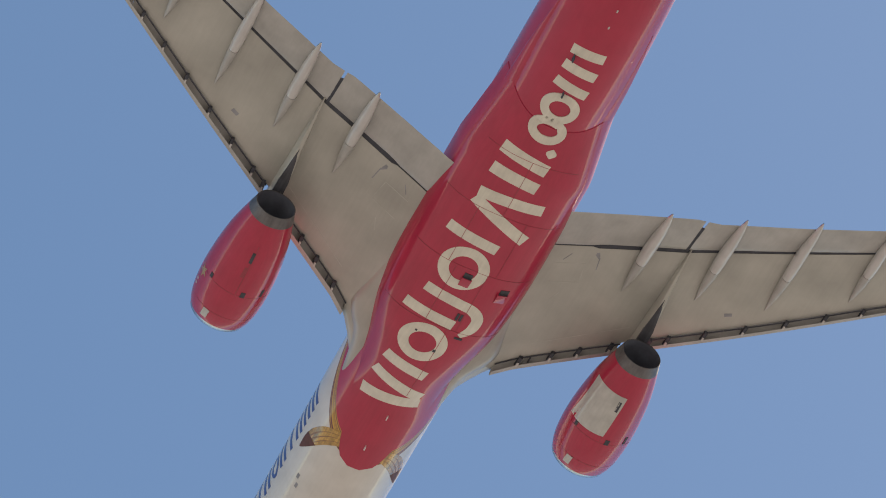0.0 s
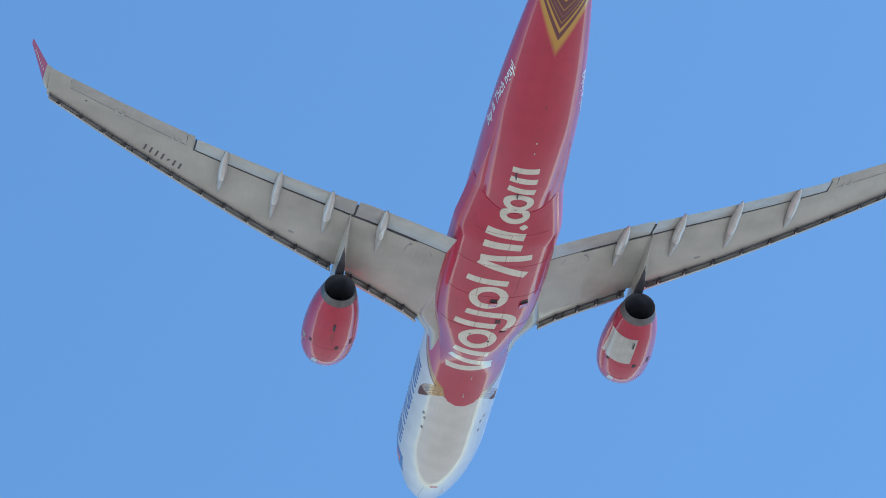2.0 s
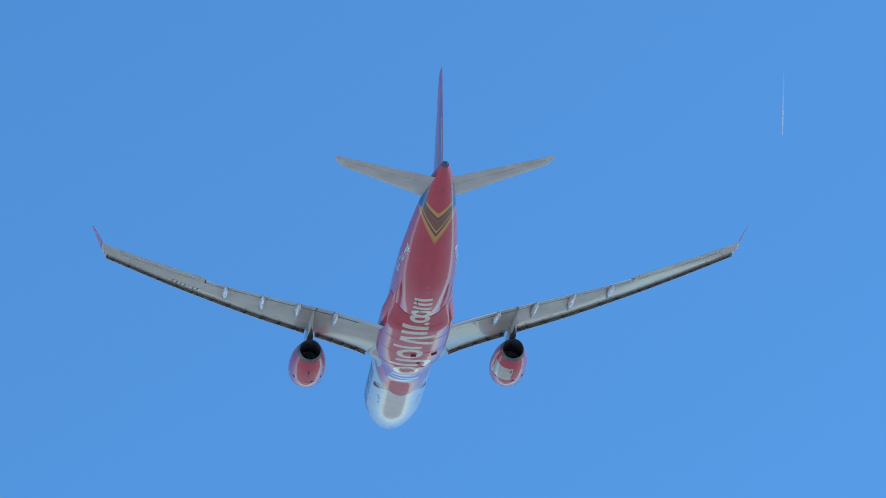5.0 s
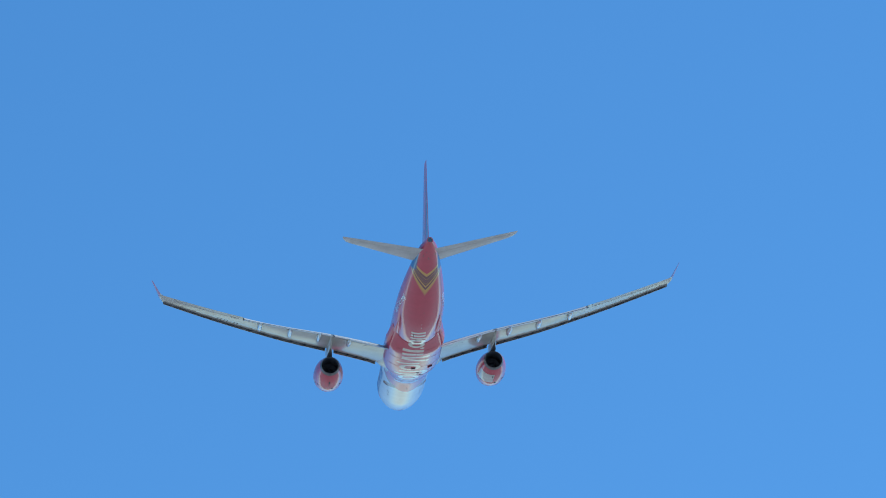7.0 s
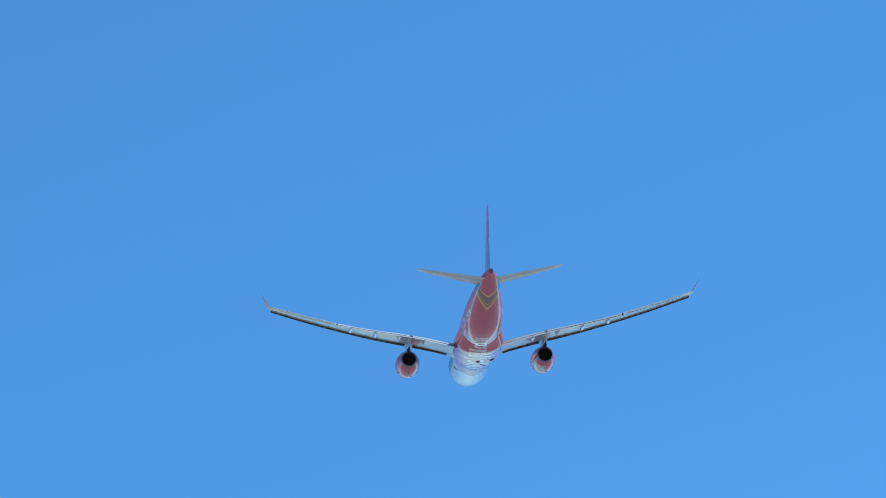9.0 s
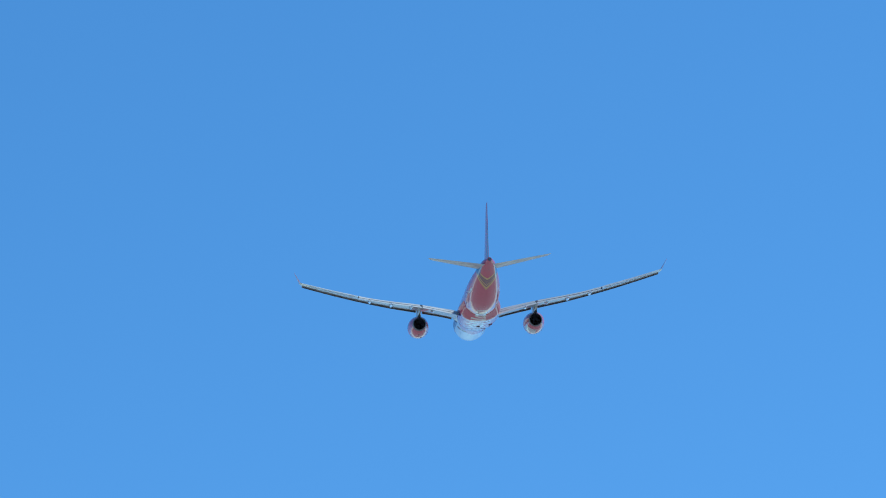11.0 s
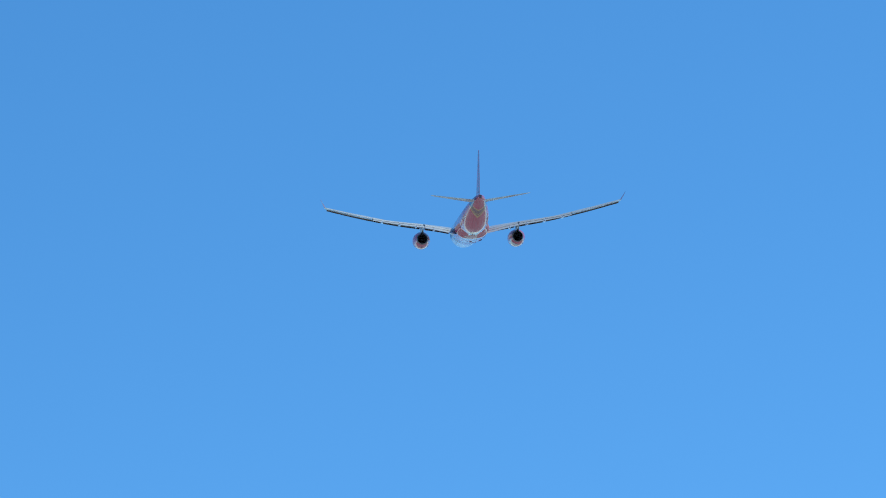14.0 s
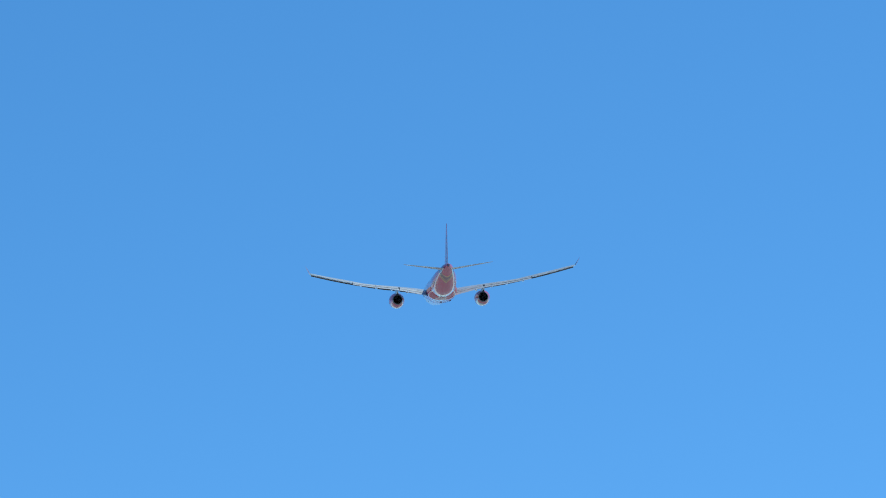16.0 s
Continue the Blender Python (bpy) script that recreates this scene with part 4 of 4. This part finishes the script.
for s in (-1, 1):
    # gold leaf beside the belly tongue
    blade = curve_through([(s * 1.1, 10.45, -6), (s * 1.6, 10.72, -6), (s * 2.02, 11.25, -6), (s * 2.3, 11.95, -6), (s * 2.5, 12.75, -6)], 16)
    girth = [lerp([(0, 0.8), (0.3, 0.86), (0.6, 0.62), (0.85, 0.28), (1, 0.03)], i / 16) for i in range(17)]
    stroke("gold_leaf", blade, girth, HULL, UP, M_GOLD, airliner, label="gold painted leaf with a brown tip")
    stroke("leaf_tip", blade[11:], [g * 1.03 for g in girth[11:]], HULL, UP, M_BLACK_GOLD, airliner, lift=0.02, cell=0.1, label="dark brown tip of the painted leaf")
    for off, wide in ((-0.25, 0.035), (0.0, 0.045), (0.24, 0.035)):
        vein = []
        for i, (p, g) in enumerate(zip(blade[:12], girth)):
            d = (Vector(blade[i + 1]) - Vector(p)).normalized()
            vein.append(Vector(p) + Vector((-d.y, d.x, 0)) * off * g)
        stroke("leaf_vein", vein, [wide * lerp([(0, 0.3), (0.5, 0.9), (1, 1.2)], i / 11) for i in range(12)], HULL, UP, M_VEIN, airliner, lift=0.018, cell=0.1, label="brown vein of the painted leaf")
    # static ports and probes under the nose
    for y, dx in ((13.85, 0.12), (14.35, 0.0), (15.5, 0.0)):
        laid("probe_plate", ((s * (1.8 + dx), y, -6), (s * (1.92 + dx), y, -6), (s * (1.92 + dx), y + 0.28, -6), (s * (1.8 + dx), y + 0.28, -6)), HULL, UP, M_CAVITY, airliner, lift=0.012, cell=0.06, label="small dark port")

# joints and openings on the belly
for x0, y0, x1, y1 in ((-2.9, 1.3, 2.9, 1.3), (-2.95, -2.45, 2.95, -2.45), (-2.9, -5.95, 2.9, -5.95), (-2.3, -9.3, 2.3, -9.3), (-1.2, -2.45, -1.2, -5.95), (1.25, -2.45, 1.25, -5.95), (0.0, -5.95, 0.0, -9.3), (-0.75, 1.3, -0.75, -2.45), (0.85, 1.3, 0.85, -2.45), (0.45, 6.2, 0.45, 1.3)):
    if y0 == y1:
        q = ((x0, y0, -6), (x1, y1, -6), (x1, y1 + 0.022, -6), (x0, y0 + 0.022, -6))
    else:
        q = ((x0, y0, -6), (x0, y1, -6), (x0 + 0.025, y1, -6), (x0 + 0.025, y0, -6))
    laid("belly_joint", q, UNDER, UP, M_REDLINE, airliner, lift=0.016, cell=0.2, label="dark joint of the belly panels")
for x, y, wx, wy in ((0.5, 0.2, 0.12, 0.42), (0.68, 0.2, 0.12, 0.42), (0.95, 1.6, 0.4, 0.12), (0.35, 2.75, 0.14, 0.14), (-0.9, 2.0, 0.1, 0.1)):
    laid("belly_vent", ((x, y, -6), (x + wx, y, -6), (x + wx, y + wy, -6), (x, y + wy, -6)), UNDER, UP, M_GAP, airliner, lift=0.035, cell=0.15, label="dark belly vent")
# two air outlets; dark pieces paint the shade of their rear openings
for x, y, wide in ((0.02, -1.75, 0.5), (2.02, -1.42, 0.52)):
    z = drop((x, y, -6), UNDER, Vector(UP), 0.0).z
    tilt = drop((x + 0.2, y, -6), UNDER, Vector(UP), 0.0).z - drop((x - 0.2, y, -6), UNDER, Vector(UP), 0.0).z
    at = lambda px, py, pz: (x + px, y + py, z + pz + tilt / 0.4 * px)
    rings = [[at(-wide / 2, py, 0.05), at(-wide / 2, py, -d * 0.8), at(-wide * 0.38, py, -d), at(wide * 0.38, py, -d), at(wide / 2, py, -d * 0.8), at(wide / 2, py, 0.05)] for py, d in ((0.42, 0.004), (0.2, 0.07), (0.0, 0.12), (-0.16, 0.14))]
    cowl = part("air_outlet", loft(rings), M_RED, airliner, "low red air outlet under the belly")
    rings = [[at(-wide * 0.42, py, 0.03), at(-wide * 0.42, py, -0.1), at(wide * 0.42, py, -0.1), at(wide * 0.42, py, 0.03)] for py in (-0.1, -0.172)]
    part("outlet_mouth", loft(rings), M_GAP, cowl, "dark plate painting the shaded mouth of the outlet")
    laid("outlet_slot_shade", ((x - wide * 0.42, y - 0.42, -6), (x + wide * 0.42, y - 0.42, -6), (x + wide * 0.42, y - 0.17, -6), (x - wide * 0.42, y - 0.17, -6)), UNDER, UP, M_SHIELD, cowl, lift=0.03, cell=0.12, label="dark patch painting the shade of the outlet's slot")
for y in (-18.3, -17.4):
    laid("belly_light", ((0.0, y, -6), (0.07, y, -6), (0.07, y + 0.12, -6), (0.0, y + 0.12, -6)), UNDER, UP, M_FAIRING, airliner, lift=0.03, cell=0.05, label="small pale fitting")
# blade aerials and drain masts
for x, y, h, mat in ((-0.75, -15.2, 0.45, M_GAP), (0.0, 10.2, 0.16, M_WHITE), (0.2, 8.0, 0.13, M_WHITE), (-0.35, -13.2, 0.3, M_GAP)):
    base = drop((x, y, -6), UNDER, Vector(UP), 0.0)
    bm = loft([[(x - 0.025, y + 0.18, base.z + 0.05), (x + 0.025, y + 0.18, base.z + 0.05), (x + 0.025, y - 0.2, base.z + 0.05), (x - 0.025, y - 0.2, base.z + 0.05)],
               [(x - 0.015, y + 0.02, base.z - h), (x + 0.015, y + 0.02, base.z - h), (x + 0.015, y - 0.2, base.z - h), (x - 0.015, y - 0.2, base.z - h)]])
    part("blade_aerial", bm, mat, airliner, "small blade aerial under the hull")
# nose-gear doors
for x0, y0, x1, y1 in ((-0.74, 25.3, -0.62, 22.95), (0.74, 25.3, 0.62, 22.95)):
    laid("gear_door_joint", ((x0, y0, -6), (x0 + 0.035, y0, -6), (x1 + 0.035, y1, -6), (x1, y1, -6)), HULL, UP, M_LINE, airliner, lift=0.01, cell=0.2, label="joint of the nose gear doors")
laid("door_marking", ((-0.22, 22.75, -6), (0.26, 22.75, -6), (0.26, 23.0, -6), (-0.22, 23.0, -6)), HULL, UP, M_RED, airliner, lift=0.015, cell=0.1, label="small red marking bar on the gear door")
# small hatch on the rear left flank
for a, b in (((-5, -24.2, 1.6), (-5, -24.2, 0.95)), ((-5, -24.2, 0.95), (-5, -25.2, 1.1)), ((-5, -25.2, 1.1), (-5, -25.2, 1.75))):
    d = 0.025
    laid("hatch_joint", (a, b, (b[0], b[1] - d, b[2] + d), (a[0], a[1] - d, a[2] + d)), HULL, (1, 0, 0.3), M_PALELINE, airliner, lift=0.01, cell=0.2, label="pale outline of a hatch")
# oil marks and drains under the tail cone
for x, y, wx, wy in ((-0.06, -33.5, 0.1, 0.42), (0.04, -33.2, 0.2, 0.12), (-0.3, -34.7, 0.09, 0.12), (-0.62, -33.9, 0.12, 0.4), (0.72, -33.9, 0.1, 0.35), (0.1, -21.2, 0.08, 0.2)):
    laid("tail_mark", ((x, y, -6), (x + wx, y, -6), (x + wx, y + wy, -6), (x, y + wy, -6)), HULL, UP, M_OILED, airliner, lift=0.01, cell=0.1, label="dark oily mark on the red tail cone")

# ---- vapour streak behind the right winglet ----
rings = []
for i in range(25):
    u = i / 24
    r = 0.012 + 0.045 * math.sin(math.pi * min(1.0, 0.12 + u * 0.85)) ** 0.6
    rings.append(ellipse(30.15 + -1.6 * u, -16.3 - 12.0 * u, 5.0 + 0.14 * 12.0 * u, r, r, 8))
vapour = part("vapour_streak", loft(rings), M_VAPOUR, None)
tagged(vapour, "thin white vapour streak trailing in the air off a winglet", "vapour trail")


def motions():
    walk(airliner, FLIGHT)
    # the streak follows the wing tip, then stays behind in the air
    walk(vapour, [row for row in FLIGHT if row[0] < 4.3] + [(4.6, pose(44.8, 382.0, 252.9, 13.0)), (5.2, pose(44.6, 395.0, 254.0, 13.0)), (6.2, pose(44.4, 399.0, 254.3, 13.0)), (16, pose(44.0, 402.0, 254.5, 13.0))])
    walk(cam, PATH, EXPOSURES)


motions()
